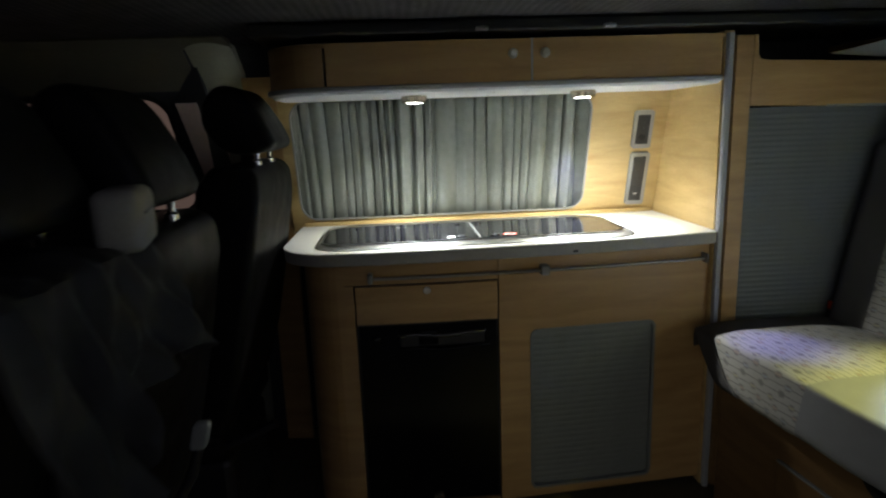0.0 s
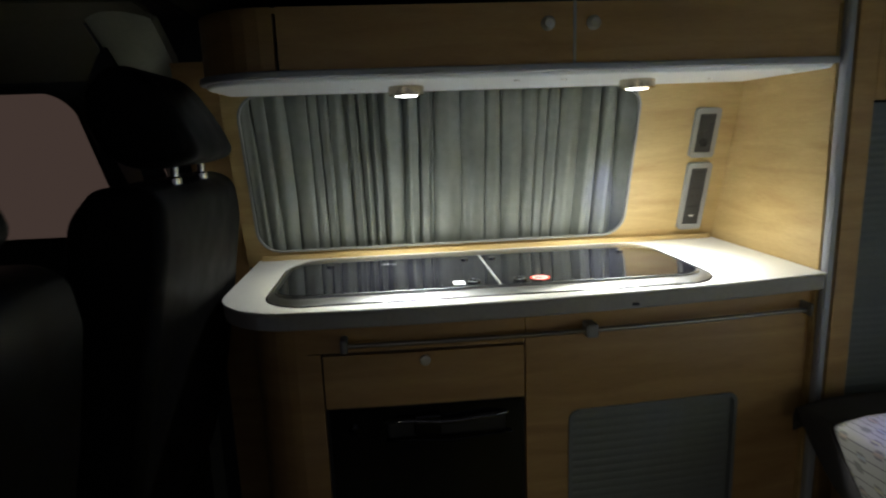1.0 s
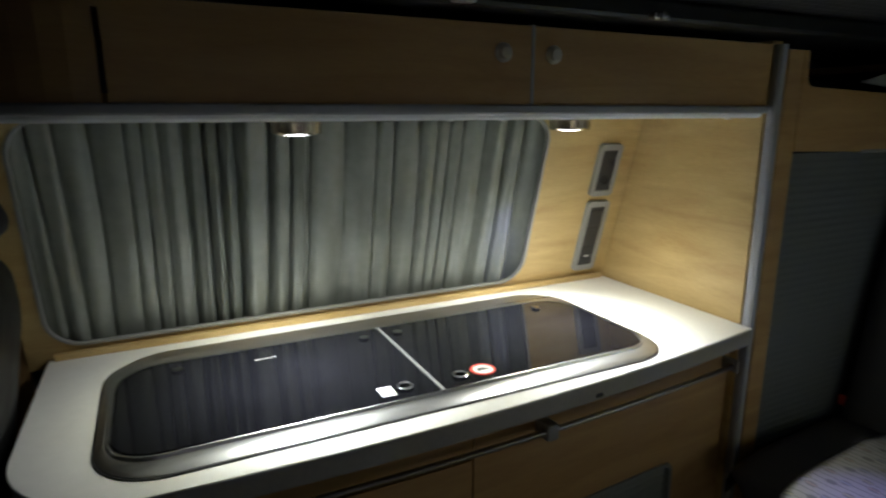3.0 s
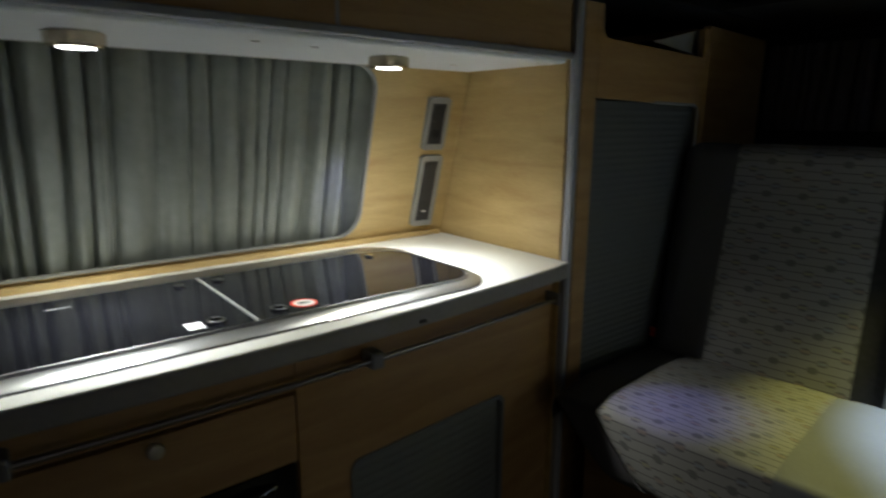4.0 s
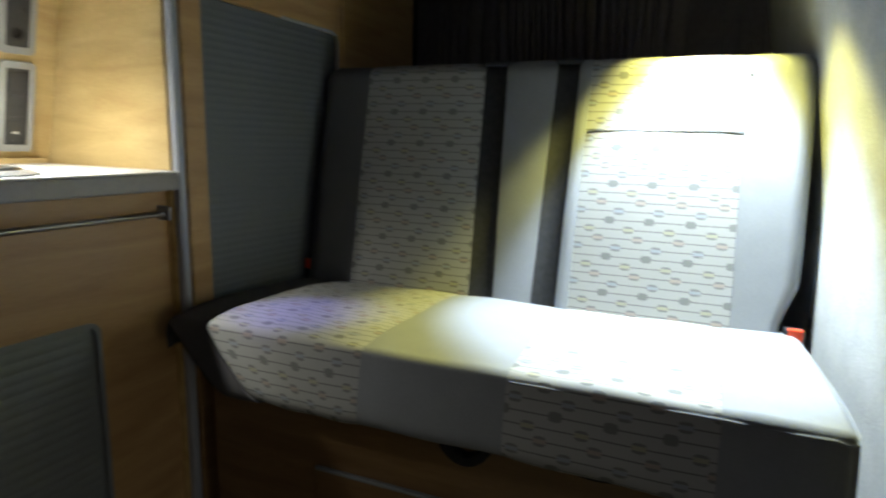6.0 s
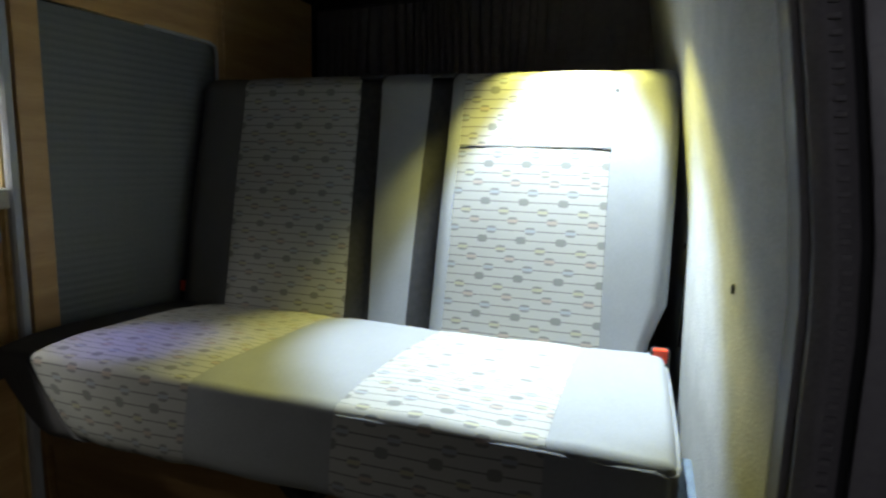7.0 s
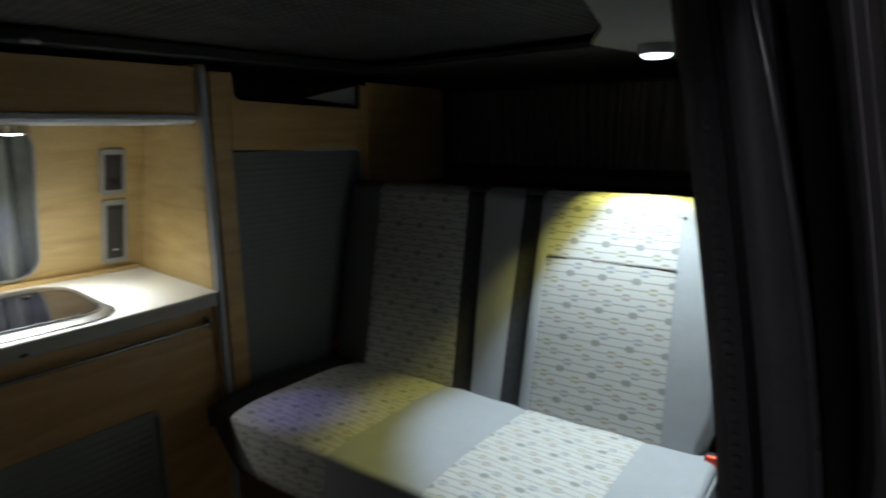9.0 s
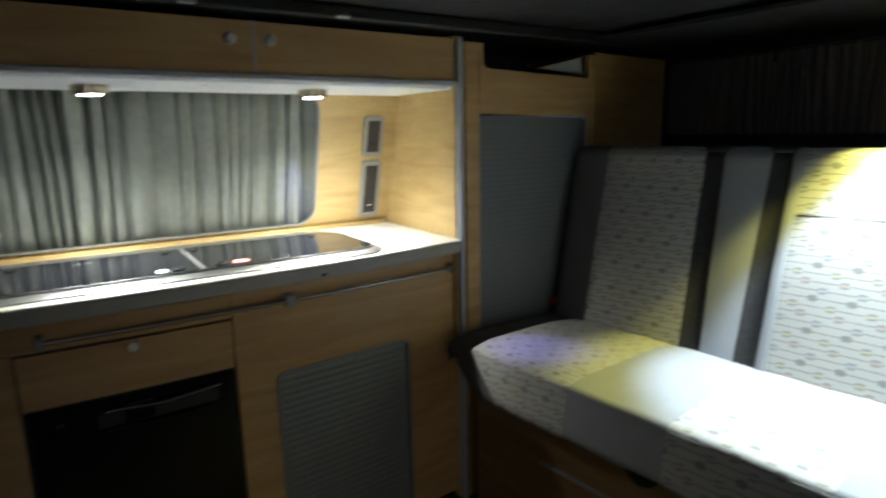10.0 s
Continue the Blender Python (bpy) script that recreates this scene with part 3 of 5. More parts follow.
# worktop
outline = [(0.0, 0.44), (0.0, counter_y(0.0))]
outline += [(x, counter_y(x)) for x in steps(-0.06, -1.08, 16)]
cx, cy, cr = -1.075, counter_y(-1.075) + 0.155, 0.155
outline += [(cx + cr * math.cos(radians(a)), cy + cr * math.sin(radians(a))) for a in range(262, 179, -8)]
outline += [(-1.23, 0.44)]
worktop = thing("worktop", "pale laminate worktop with a bowed front and grey edge", "worktop")
part("top", prism(outline, XY(COUNTER - 0.003), (0, 0, 0.003), 0.001, 1), LAMINATE, worktop)


def inset(p, d):
    c = Vector((-0.6, 0.25))
    v = Vector(p) - c
    return tuple(c + v * (1 - d / v.length))


part("edge_band", prism([inset(p, 0.002) for p in outline], XY(COUNTER - 0.036), (0, 0, 0.0325), 0.004, 2), WORKTOP_EDGE, worktop, "grey edging")
part("worn_chip", box(-0.432, -0.418, counter_y(-0.425) - 0.0005, counter_y(-0.425) + 0.004, 0.786, 0.792, 0.001), DARK_INSERT, worktop)
part("upstand", box(-1.22, -0.012, 0.426, 0.438, COUNTER, COUNTER + 0.012, 0.002), BEECH_LIT, worktop)

# sink and hob unit under two smoked-glass lids
hob = thing("sink_hob_unit", "stainless sink and hob unit under two smoked-glass lids", "hob")
HX0, HX1, HY0, HY1 = -1.136, -0.224, -0.019, 0.380


def bowed(p):
    k = max(0.0, 1 - abs(p[0] + 0.68) / 0.46)
    return (p[0], p[1] - (0.008 * (k ** 0.7) if p[1] < 0.05 else 0.0))


rim_out = [bowed(p) for p in rrect(HX0, HX1, HY0, HY1, (0.10, 0.10, 0.085, 0.085), 9)]
rim_mid = [bowed(p) for p in rrect(HX0 + 0.010, HX1 - 0.010, HY0 + 0.012, HY1 - 0.008, (0.092, 0.092, 0.078, 0.078), 9)]
rim_dish = [bowed(p) for p in rrect(HX0 + 0.013, HX1 - 0.018, 0.012, HY1 - 0.070, (0.076, 0.076, 0.062, 0.062), 9)]
rim_lip = [bowed(p) for p in rrect(HX0 + 0.0145, HX1 - 0.0195, 0.0135, HY1 - 0.0715, (0.0745, 0.0745, 0.0605, 0.0605), 9)]
rim_in = [bowed(p) for p in rrect(HX0 + 0.017, HX1 - 0.022, 0.016, HY1 - 0.074, (0.072, 0.072, 0.058, 0.058), 9)]


def banded(loops):
    bm = bmesh.new()
    rows = [[bm.verts.new((x, y, z)) for x, y in loop] for loop, z in loops]
    for a, b in zip(rows, rows[1:]):
        for k in range(len(a)):
            j = (k + 1) % len(a)
            bm.faces.new((a[k], a[j], b[j], b[k]))
    return bm


Z = COUNTER
part("rim", banded([(rim_out, Z - 0.004), (rim_out, Z + 0.003), (rim_mid, Z + 0.0085), (rim_dish, Z + 0.0075), (rim_lip, Z + 0.0118), (rim_in, Z + 0.0122), (rim_in, Z - 0.004), (rim_out, Z - 0.004)]), STEEL, hob, "brushed stainless rim", True)
# flat black ring stands in for the shadow line under the steel rim
foot = [bowed(p) for p in rrect(HX0 - 0.003, HX1 + 0.003, HY0 - 0.003, HY1 + 0.003, (0.102, 0.102, 0.088, 0.088), 9)]
part("rim_shadow", prism(foot, XY(Z + 0.0002), (0, 0, 0.0014), 0), BLACK_RUBBER, hob)
seal_out = rrect(HX0 + 0.0165, HX1 - 0.0215, 0.0155, HY1 - 0.0735, (0.074, 0.074, 0.060, 0.060), 9)
part("seal", prism([bowed(p) for p in seal_out], XY(Z + 0.0005), (0, 0, 0.0060), 0), BLACK_RUBBER, hob)


def lid(x0, x1, radii):
    o = part("glass_lid", prism([bowed(p) for p in rrect(x0, x1, 0.020, HY1 - 0.078, radii, 8)], XY(Z + 0.0068), (0, 0, 0.0055), 0), BLACK_GLASS, hob, "smoked glass lid")
    return o


LID_TOP = Z + 0.0125
left_lid = lid(HX0 + 0.021, -0.6780, (0.006, 0.066, 0.054, 0.006))
right_lid = lid(-0.6720, HX1 - 0.027, (0.066, 0.006, 0.006, 0.054))
part("divider", box(-0.6775, -0.6725, 0.010, HY1 - 0.077, Z + 0.004, LID_TOP + 0.0018, 0.0008), SATIN_STEEL, hob, "bright steel strip between the lids")
for holder, hx, hy in ((left_lid, -0.724, 0.046), (right_lid, -0.630, 0.044)):
    part("finger_ring", lathe([(0.008, 0.0), (0.0135, 0.0), (0.0135, 0.003), (0.011, 0.0042), (0.008, 0.003), (0.008, 0.0)], (hx, hy, LID_TOP), n=24), CHROME, holder, smooth=True)
    # black disc on the glass stands in for the shade inside the hole
    part("finger_hole", lathe([(0.0078, 0.0), (0.0078, 0.0012), (0.0, 0.0012)], (hx, hy, LID_TOP), n=20), HOLE_BLACK, holder)
for holder, hx in ((left_lid, -1.03), (left_lid, -0.716), (right_lid, -0.650), (right_lid, -0.335)):
    part("hinge_cap", lathe([(0.009, 0.0), (0.009, 0.003), (0.006, 0.0045), (0.0, 0.0045)], (hx, 0.262, LID_TOP), n=18), CHROME, holder, smooth=True)
for k, bx in enumerate(steps(-0.912, -0.880, 6)):
    part("maker_mark", box(bx, bx + 0.0035, 0.247, 0.252, LID_TOP + 0.0002, LID_TOP + 0.0006, 0), SOCKET_GREY, left_lid)

sticker = part("sticker", box(-0.766, -0.743, 0.028, 0.058, LID_TOP, LID_TOP + 0.0008, 0), WHITE_INK)
tagged(sticker, "small white square sticker on a glass lid", "sticker")
sign = thing("warning_sticker", "round white sticker with a red ring", "sticker", at=(-0.587, 0.048, LID_TOP))
part("disc", lathe([(0.0172, 0.0), (0.0172, 0.0006), (0.0, 0.0006)], (0, 0, 0), n=32), WHITE_INK, sign)
part("red_ring", lathe([(0.0165, 0.0), (0.0210, 0.0), (0.0210, 0.0009), (0.0165, 0.0009), (0.0165, 0.0)], (0, 0, 0), n=32), RED_INK, sign)
part("pictogram", merged(box(-0.011, 0.011, -0.003, 0.002, 0.0006, 0.0010, 0), box(-0.008, 0.004, 0.003, 0.006, 0.0006, 0.0010, 0)), DARK_INK, sign)

# fridge
fridge = thing("fridge", "black built-in compressor fridge with gloss door", "fridge")
part("door", sheet(lambda u, v: (u, front_y(u) + 0.006, v), steps(-1.026, -0.638, 8), [0.034, 0.588], lambda u, v: (0, 0.03, 0)), BLACK_GLOSS, fridge)
def fridge_lip(z, x0, x1, r):
    """A slightly bowed rounded lip across the fridge door."""
    return tube([(x, front_y(x) + 0.006 - 0.010 * min(1.0, 9 * min((x - x0), (x1 - x)) / (x1 - x0)), z + 0.003 * math.sin(9 * (x - x0) / (x1 - x0))) for x in steps(x0, x1, 14)], r, 10)


part("handle", fridge_lip(0.560, -0.920, -0.670, 0.006), GLOSS_TRIM, fridge, "glossy recessed grip", True)
part("handle_lip", fridge_lip(0.519, -0.915, -0.660, 0.004), BLACK_GLOSS, fridge, smooth=True)
part("handle_recess", box(-0.912, -0.672, front_y(-0.8) + 0.004, front_y(-0.8) + 0.012, 0.523, 0.556, 0.006), BLACK_PLASTIC, fridge)
part("latch", box(-0.860, -0.805, front_y(-0.83) - 0.008, front_y(-0.83) + 0.008, 0.531, 0.574, 0.005), BLACK_GLOSS, fridge)
part("vent_knob", lathe([(0.0, 0.0), (0.013, 0.0), (0.012, 0.006), (0.007, 0.009), (0.0, 0.010)], (-0.978, front_y(-0.978) + 0.007, 0.548), (0, -1, 0), 18), BLACK_GLOSS, fridge, smooth=True)
part("foot_catch", lathe([(0.0, 0.0), (0.014, 0.0), (0.016, 0.008), (0.010, 0.016), (0.0, 0.018)], (-0.82, front_y(-0.82) + 0.008, 0.05), (0, -1, 0), 18), NICKEL, fridge, smooth=True)

# back panel with the window cut out
WX0, WX1, WZ0, WZ1 = -1.226, -0.256, 0.836, 1.224


def on_wall(p):
    return (p[0], wall_y(p[1]), p[1])


def wall_out(p, d):
    return (p[0], wall_y(p[1]) - d, p[1])


win_round = rrect(WX0, WX1, WZ0, WZ1, (0.055, 0.055, 0.055, 0.055), 8)
back = rrect(-1.262, 0.006, COUNTER - 0.02, 1.262, (0.002, 0.06, 0.002, 0.002), 8)
panel_wall = part("wall_panel", ring(back, win_round, on_wall, (0, 0.010, 0)), BEECH_LIT)
structure(panel_wall, "beech-veneer wall panel round the kitchen window", "wall panel")
window = thing("window_1", "rounded kitchen window with pale rubber trim behind drawn curtains", "window", kind="structure")
trim_out = rrect(WX0 - 0.003, WX1 + 0.003, WZ0 - 0.003, WZ1 + 0.003, 0.060, 8)
trim_in = rrect(WX0 + 0.002, WX1 - 0.002, WZ0 + 0.002, WZ1 - 0.002, 0.053, 8)
part("window_trim", ring(trim_out, trim_in, lambda p: wall_out(p, 0.003), (0, 0.012, 0)), SOCKET_GREY, window, smooth=False)
part("pane", prism(rrect(WX0 - 0.01, WX1 + 0.01, WZ0 - 0.01, WZ1 + 0.01, 0.05, 6), lambda p: wall_out(p, -0.077), (0, 0.004, 0), 0), BLACK_GLASS, window)


def drape(x0, x1, folds, amp, seed, name, label, z0, z1, base, mat, n=260, parent=None, spread=1.0, pinch=lambda u: 1.0, depth=lambda u: 1.0):
    rnd = random.Random(seed)
    ph = [rnd.uniform(0, 6.28) for _ in range(6)]
    us = steps(0, 1, n)
    vs = steps(0, 1, 10)

    def f(u, v):
        z = z0 + (z1 - z0) * v
        warp = u + spread * (0.030 * math.sin(9 * u + ph[0]) + 0.016 * math.sin(23 * u + ph[1]))
        a = amp * depth(u) * (0.60 + 0.40 * math.sin(7 * u + ph[2])) * (0.75 + 0.25 * (1 - v))
        w = 1 - 2 * abs(math.sin(math.pi * folds * (warp + 0.014 * (1 - v) * math.sin(11 * u + ph[4])) + 0.35 * math.sin(2.2 * v + ph[3]))) ** 0.75
        y = a * (w + 0.14 * math.sin(2 * math.pi * folds * 2.3 * warp + ph[4]) + 0.25 * math.sin(2 * math.pi * folds * 0.43 * warp + ph[5] + v))
        phase = 2 * math.pi * folds * (warp + 0.014 * (1 - v) * math.sin(11 * u + ph[4])) + 0.7 * math.sin(2.2 * v + ph[3])
        gather = pinch(u) * (0.65 + 0.35 * math.sin(5 * u + ph[0])) * math.sin(phase) * (x1 - x0) / (2 * math.pi * folds) * min(1.0, 12 * u, 12 * (1 - u))
        return base(x0 + (x1 - x0) * u - gather, y, z)

    bm = bmesh.new()
    g = [[bm.verts.new(f(u, v)) for v in vs] for u in us]
    for i in range(n):
        for j in range(10):
            bm.faces.new((g[i][j], g[i + 1][j], g[i + 1][j + 1], g[i][j + 1]))
    o = part(name, bm, mat, parent, smooth=True)
    m = o.modifiers.new("thick", "SOLIDIFY")
    m.thickness = 0.0015
    return tagged(o, label, "curtain", "window curtains")


def at_window(x, y, z):
    return (x, wall_y(z) + 0.040 + y, z)


def bunched(u):
    """Gathered tight at both ends, loose between."""
    return abs(2 * u - 1) ** 1.5


drape(-1.235, -0.7755, 13, 0.023, 3, "curtain", "grey-green satin curtain with close folds, drawn shut", 0.825, 1.232, at_window, CURTAIN, pinch=lambda u: 0.85 + 0.75 * bunched(u), depth=lambda u: 0.70 + 0.65 * bunched(u))
drape(-0.788, -0.244, 12, 0.0225, 8, "curtain", "grey-green satin curtain with soft folds, drawn shut", 0.825, 1.232, lambda x, y, z: at_window(x, y + 0.022 * max(0.0, 1 - (x + 0.788) / 0.035), z), CURTAIN, pinch=lambda u: 0.8 + 0.5 * bunched(u), depth=lambda u: 0.45 + 0.65 * min(1.0, max(0.0, (u - 0.20) / 0.35)))

# sockets on the wall panel
lean = math.atan(0.28)


def wall_frame(x, z):
    """A pose on the leaning wall panel: its z points out of the wall, its y up along it."""
    return Matrix.Translation((x, wall_y(z), z)) @ Matrix.Rotation(radians(90), 4, "X") @ Matrix.Rotation(lean, 4, "X")


def socket_plate(x, z, h, label, items):
    ob = new("socket_plate")
    ob.matrix_basis = wall_frame(x, z)
    tagged(ob, label, "socket", "wall sockets")
    w = 0.066
    part("frame", ring(rrect(-w / 2, w / 2, -h / 2, h / 2, 0.010), rrect(-0.022, 0.022, -h / 2 + 0.014, h / 2 - 0.014, 0.003), XY(0.0), (0, 0, 0.010)), SOCKET_GREY, ob)
    part("insert", prism(rrect(-0.0225, 0.0225, -h / 2 + 0.0135, h / 2 - 0.0135, 0.003), XY(0.001), (0, 0, 0.006), 0.001), DARK_INSERT, ob)
    for name, bm, mat in items:
        part(name, bm, mat, ob)
    return ob


socket_plate(-0.077, 1.102, 0.128, "grey framed wall plate with a power outlet", [
    ("outlet", lathe([(0.0, 0.002), (0.007, 0.002), (0.009, 0.0085), (0.012, 0.0085), (0.012, 0.006)], (0.0, -0.024, 0.001), n=22), BLACK_PLASTIC),
    ("module", box(-0.018, 0.018, 0.006, 0.046, 0.006, 0.0085, 0.001), DARK_INSERT),
    ("jack", lathe([(0.0, 0.006), (0.004, 0.006), (0.006, 0.010), (0.006, 0.006)], (0.008, 0.024, 0.0), n=16), BLACK_PLASTIC),
])
socket_plate(-0.073, 0.935, 0.189, "grey framed wall plate with a mains socket and switch", [
    ("switch", box(-0.018, 0.018, 0.030, 0.072, 0.006, 0.0095, 0.002), DARK_INSERT),
    ("mains_socket", box(-0.019, 0.019, -0.020, 0.024, 0.006, 0.0085, 0.001), DARK_INSERT),
    ("pin_hole", merged(box(-0.009, -0.006, 0.0, 0.006, 0.0085, 0.0088, 0), box(0.006, 0.009, 0.0, 0.006, 0.0085, 0.0088, 0)), BLACK_PLASTIC),
    ("rocker", box(-0.018, 0.018, -0.072, -0.028, 0.006, 0.009, 0.002), DARK_INSERT),
    ("indicator", box(-0.006, 0.006, -0.056, -0.052, 0.009, 0.0096, 0), WHITE_INK),
])

# side panel between kitchen and wardrobe
side_panel = thing("divider_panel", "beech-veneer divider panel with grey edge strip", "panel")
outl = [(0.030, 0.0), (0.46, 0.0), (wall_y(0.75), 0.75), (wall_y(1.36), 1.36), (0.030, 1.36)]
part("board", prism(outl, YZ(0.003), (0.028, 0, 0), 0.001), BEECH_LIT, side_panel)
part("edge_strip", prism([(0.008, 0.030), (0.004, 0.022), (0.004, 0.008), (0.008, 0.0), (0.022, 0.0), (0.026, 0.008), (0.026, 0.022), (0.022, 0.030)], lambda p: (p[0] * 0.85 + 0.002, 0.010 + p[1] * 0.66, 0.0), (0, 0, 1.352), 0.0), EDGE_GREY, side_panel, "grey plastic edge strip")

# wall cupboard
over = thing("wall_cupboard", "beech-veneer wall cupboard with two doors and pale underside", "cupboard")


def over_y(x):
    return 0.020 + 0.012 * (x + 0.6) ** 2


OB, OT = 1.222, 1.352
ocx, ocr = -1.075, 0.165
o_arc = [(ocx - ocr * math.sin(radians(a)), over_y(ocx) + ocr - ocr * math.cos(radians(a))) for a in range(0, 91, 9)]
base_out = [(-0.001, 0.335), (-0.001, over_y(0))] + [(x, over_y(x)) for x in steps(-0.1, -1.0, 9)] + o_arc + [(-1.24, 0.335)]
part("bottom_board", prism([(p[0], p[1] + (0.004 if p[1] < 0.3 else 0)) for p in base_out], XY(OB), (0, 0, 0.020), 0.008, 3), WHITE_BOARD, over, "pale underside")
lip = [(x, over_y(x) - 0.010) for x in steps(-0.001, -1.07, 14)]
lip += [(ocx - (ocr + 0.010) * math.sin(radians(a)), over_y(ocx) + ocr - (ocr + 0.010) * math.cos(radians(a))) for a in range(6, 91, 7)]
lip_in = [(x, over_y(x) + 0.003) for x in steps(-0.001, -1.07, 14)]
lip_in += [(ocx - (ocr - 0.003) * math.sin(radians(a)), over_y(ocx) + ocr - (ocr - 0.003) * math.cos(radians(a))) for a in range(6, 91, 7)]
part("grey_lip", prism(lip + lip_in[::-1], XY(OB + 0.008), (0, 0, 0.013), 0.003, 2), EDGE_GREY, over, "grey plastic lip")


def over_door(x0, x1):
    return bevel(sheet(lambda u, v: (u, over_y(u), v), steps(x0, x1, 6), [OB + 0.022, OT], lambda u, v: (0, 0.018, 0)), 0.002, 1)


d1 = part("door", over_door(-1.068, -0.530), BEECH, over)
d2 = part("door", over_door(-0.524, -0.004), BEECH, over)
part("door_strip", box(-0.530, -0.524, over_y(-0.527) - 0.001, over_y(-0.527) + 0.012, OB + 0.020, OT + 0.002, 0.001), EDGE_GREY, over)
c_arc = [(ocx - ocr * math.sin(radians(a)), over_y(ocx) + ocr - ocr * math.cos(radians(a))) for a in range(0, 91, 9)]
c_in = [(ocx - (ocr - 0.018) * math.sin(radians(a)), over_y(ocx) + ocr - (ocr - 0.018) * math.cos(radians(a))) for a in range(0, 91, 9)]
part("rounded_end", prism(c_arc + [(-1.24, 0.335), (-1.222, 0.335)] + c_in[::-1], XY(OB + 0.019), (0, 0, OT - OB - 0.019), 0.0), BEECH, over)
part("top_board", prism(base_out, XY(OT - 0.012), (0, 0, 0.010), 0), BEECH, over)
for holder, kx in ((d1, -0.578), (d2, -0.492)):
    part("knob", lathe([(0.011, 0.0), (0.0132, 0.001), (0.0132, 0.004), (0.0102, 0.006), (0.0102, 0.004), (0.0092, 0.004), (0.0092, 0.009), (0.008, 0.011), (0.0, 0.0115)], (kx, over_y(kx), 1.314), (0, -1, 0), 22), KNOB_METAL, holder, "satin nickel push knob", True)
for sx, sy in ((-0.62, 0.10), (-0.52, 0.11), (-0.16, 0.20), (-0.06, 0.06), (-0.95, 0.20)):
    part("screw_cap", lathe([(0.006, 0.0), (0.006, 0.002), (0.0, 0.003)], (sx, sy, OB), (0, 0, -1), 14), WHITE_INK, over)

# lamps under the wall cupboard
for lx, ly, lz in (LAMP_L, LAMP_R):
    if (lx, ly, lz) == LAMP_L:
        spot_lamp = thing("spot_lamp", "round brass-coloured spotlight glowing under the cupboard", "lamp", "cupboard spotlights", at=(lx, ly, lz))
        part("housing", lathe([(0.0300, 0.003), (0.0340, 0.003), (0.0370, 0.006), (0.0370, 0.021), (0.0345, 0.023), (0.0, 0.023)], (0, 0, -0.012), n=36), NICKEL, spot_lamp, "brass-coloured ring", True)
        part("diffuser", lathe([(0.0, -0.0075), (0.012, -0.0070), (0.022, -0.0060), (0.0282, -0.0040), (0.0299, 0.000), (0.0, 0.000)], (0, 0, -0.0035), n=32), LED, spot_lamp, "glowing lens")
        part("stem", lathe([(0.010, 0.0), (0.010, 0.016), (0.016, 0.017), (0.016, 0.020)], (0, 0, 0.0070), n=20), CHROME, spot_lamp, smooth=True)
    else:
        copy_thing(spot_lamp, pose(lx, ly, lz))

# roof rail above the cupboard
rail = thing("roof_rail", "black roof-bed rail with small metal catches", "rail", kind="structure")
part("rail", box(-1.25, 0.95, -0.02, 0.34, 1.366, 1.398, 0.006), BLACK_PLASTIC, rail)
for x in (-0.665, -0.335):
    part("catch", merged(box(x - 0.016, x + 0.016, -0.032, -0.018, 1.366, 1.376, 0.003), lathe([(0.006, 0.0), (0.006, 0.006), (0.0, 0.007)], (x, -0.03, 1.371), (0, -1, 0), 12)), STEEL, rail)


# ---- wardrobe and rear cabinet ----
wardrobe = thing("wardrobe", "beech-veneer wardrobe with a blue-grey ribbed door", "wardrobe")
WY = 0.014
part("post", box(0.031, 0.078, WY, WY + 0.018, 0.0, 1.345, 0.002), BEECH, wardrobe)
part("post", box(0.503, 0.522, WY, WY + 0.018, 0.0, 1.335, 0.002), BEECH, wardrobe)
shelf_edge = [(0.079, 1.158), (0.502, 1.146), (0.502, 1.266), (0.115, 1.279)] + [(0.115 - 0.022 * math.sin(radians(a)) , 1.301 - 0.022 * math.cos(radians(a))) for a in range(15, 91, 15)] + [(0.090, 1.345), (0.079, 1.345)]
part("head_rail", prism(shelf_edge, XZ(WY), (0, 0.018, 0), 0.001), BEECH, wardrobe)
part("sill_rail", box(0.079, 0.502, WY, WY + 0.018, 0.0, 0.506, 0.002), BEECH, wardrobe)
part("shelf", box(0.031, 0.52, WY + 0.019, 0.34, 1.262, 1.274, 0.001), BLACK_PLASTIC, wardrobe)
part("end_strip", box(0.522, 0.530, WY - 0.003, WY + 0.018, 0.55, 1.335, 0.002), BEECH, wardrobe)
tdoor = part("tambour_door", prism(rrect(0.080, 0.501, 0.508, 1.152, (0.026, 0.010, 0.004, 0.004)), XZ(WY + 0.010), (0, 0.006, 0), 0), TAMBOUR, wardrobe, "blue-grey ribbed roller door")
for k in range(41):
    z = 0.5186 + 0.01535 * k
    if k == 0:
        tslat = part("slat", sheet(lambda u, v: (u, WY + 0.0105 - 0.0016 * math.sin(math.pi * v), 0.0142 * (v - 0.5)), [0.083, 0.498], steps(0, 1, 3), lambda u, v: (0, 0.002, 0)), TAMBOUR, tdoor, smooth=True)
        tslat.location = (0, 0, z)
    else:
        same(tslat, "slat", (0, 0, z))
part("corner_trim", tube([(0.500, WY + 0.002, 1.02), (0.500, WY + 0.002, 1.125), (0.495, WY + 0.002, 1.143), (0.478, WY + 0.002, 1.150), (0.30, WY + 0.002, 1.1525)], 0.004, 8), EDGE_GREY, wardrobe, "grey rounded door edging", True)
roof_side = part("roof_side_trim", prism([(0.33, 1.294), (0.534, 1.276), (0.534, 1.338)], XZ(0.050), (0, 0.006, 0), 0.001), LINER_EDGE)
structure(roof_side, "pale headliner edge behind the open shelf", "trim")

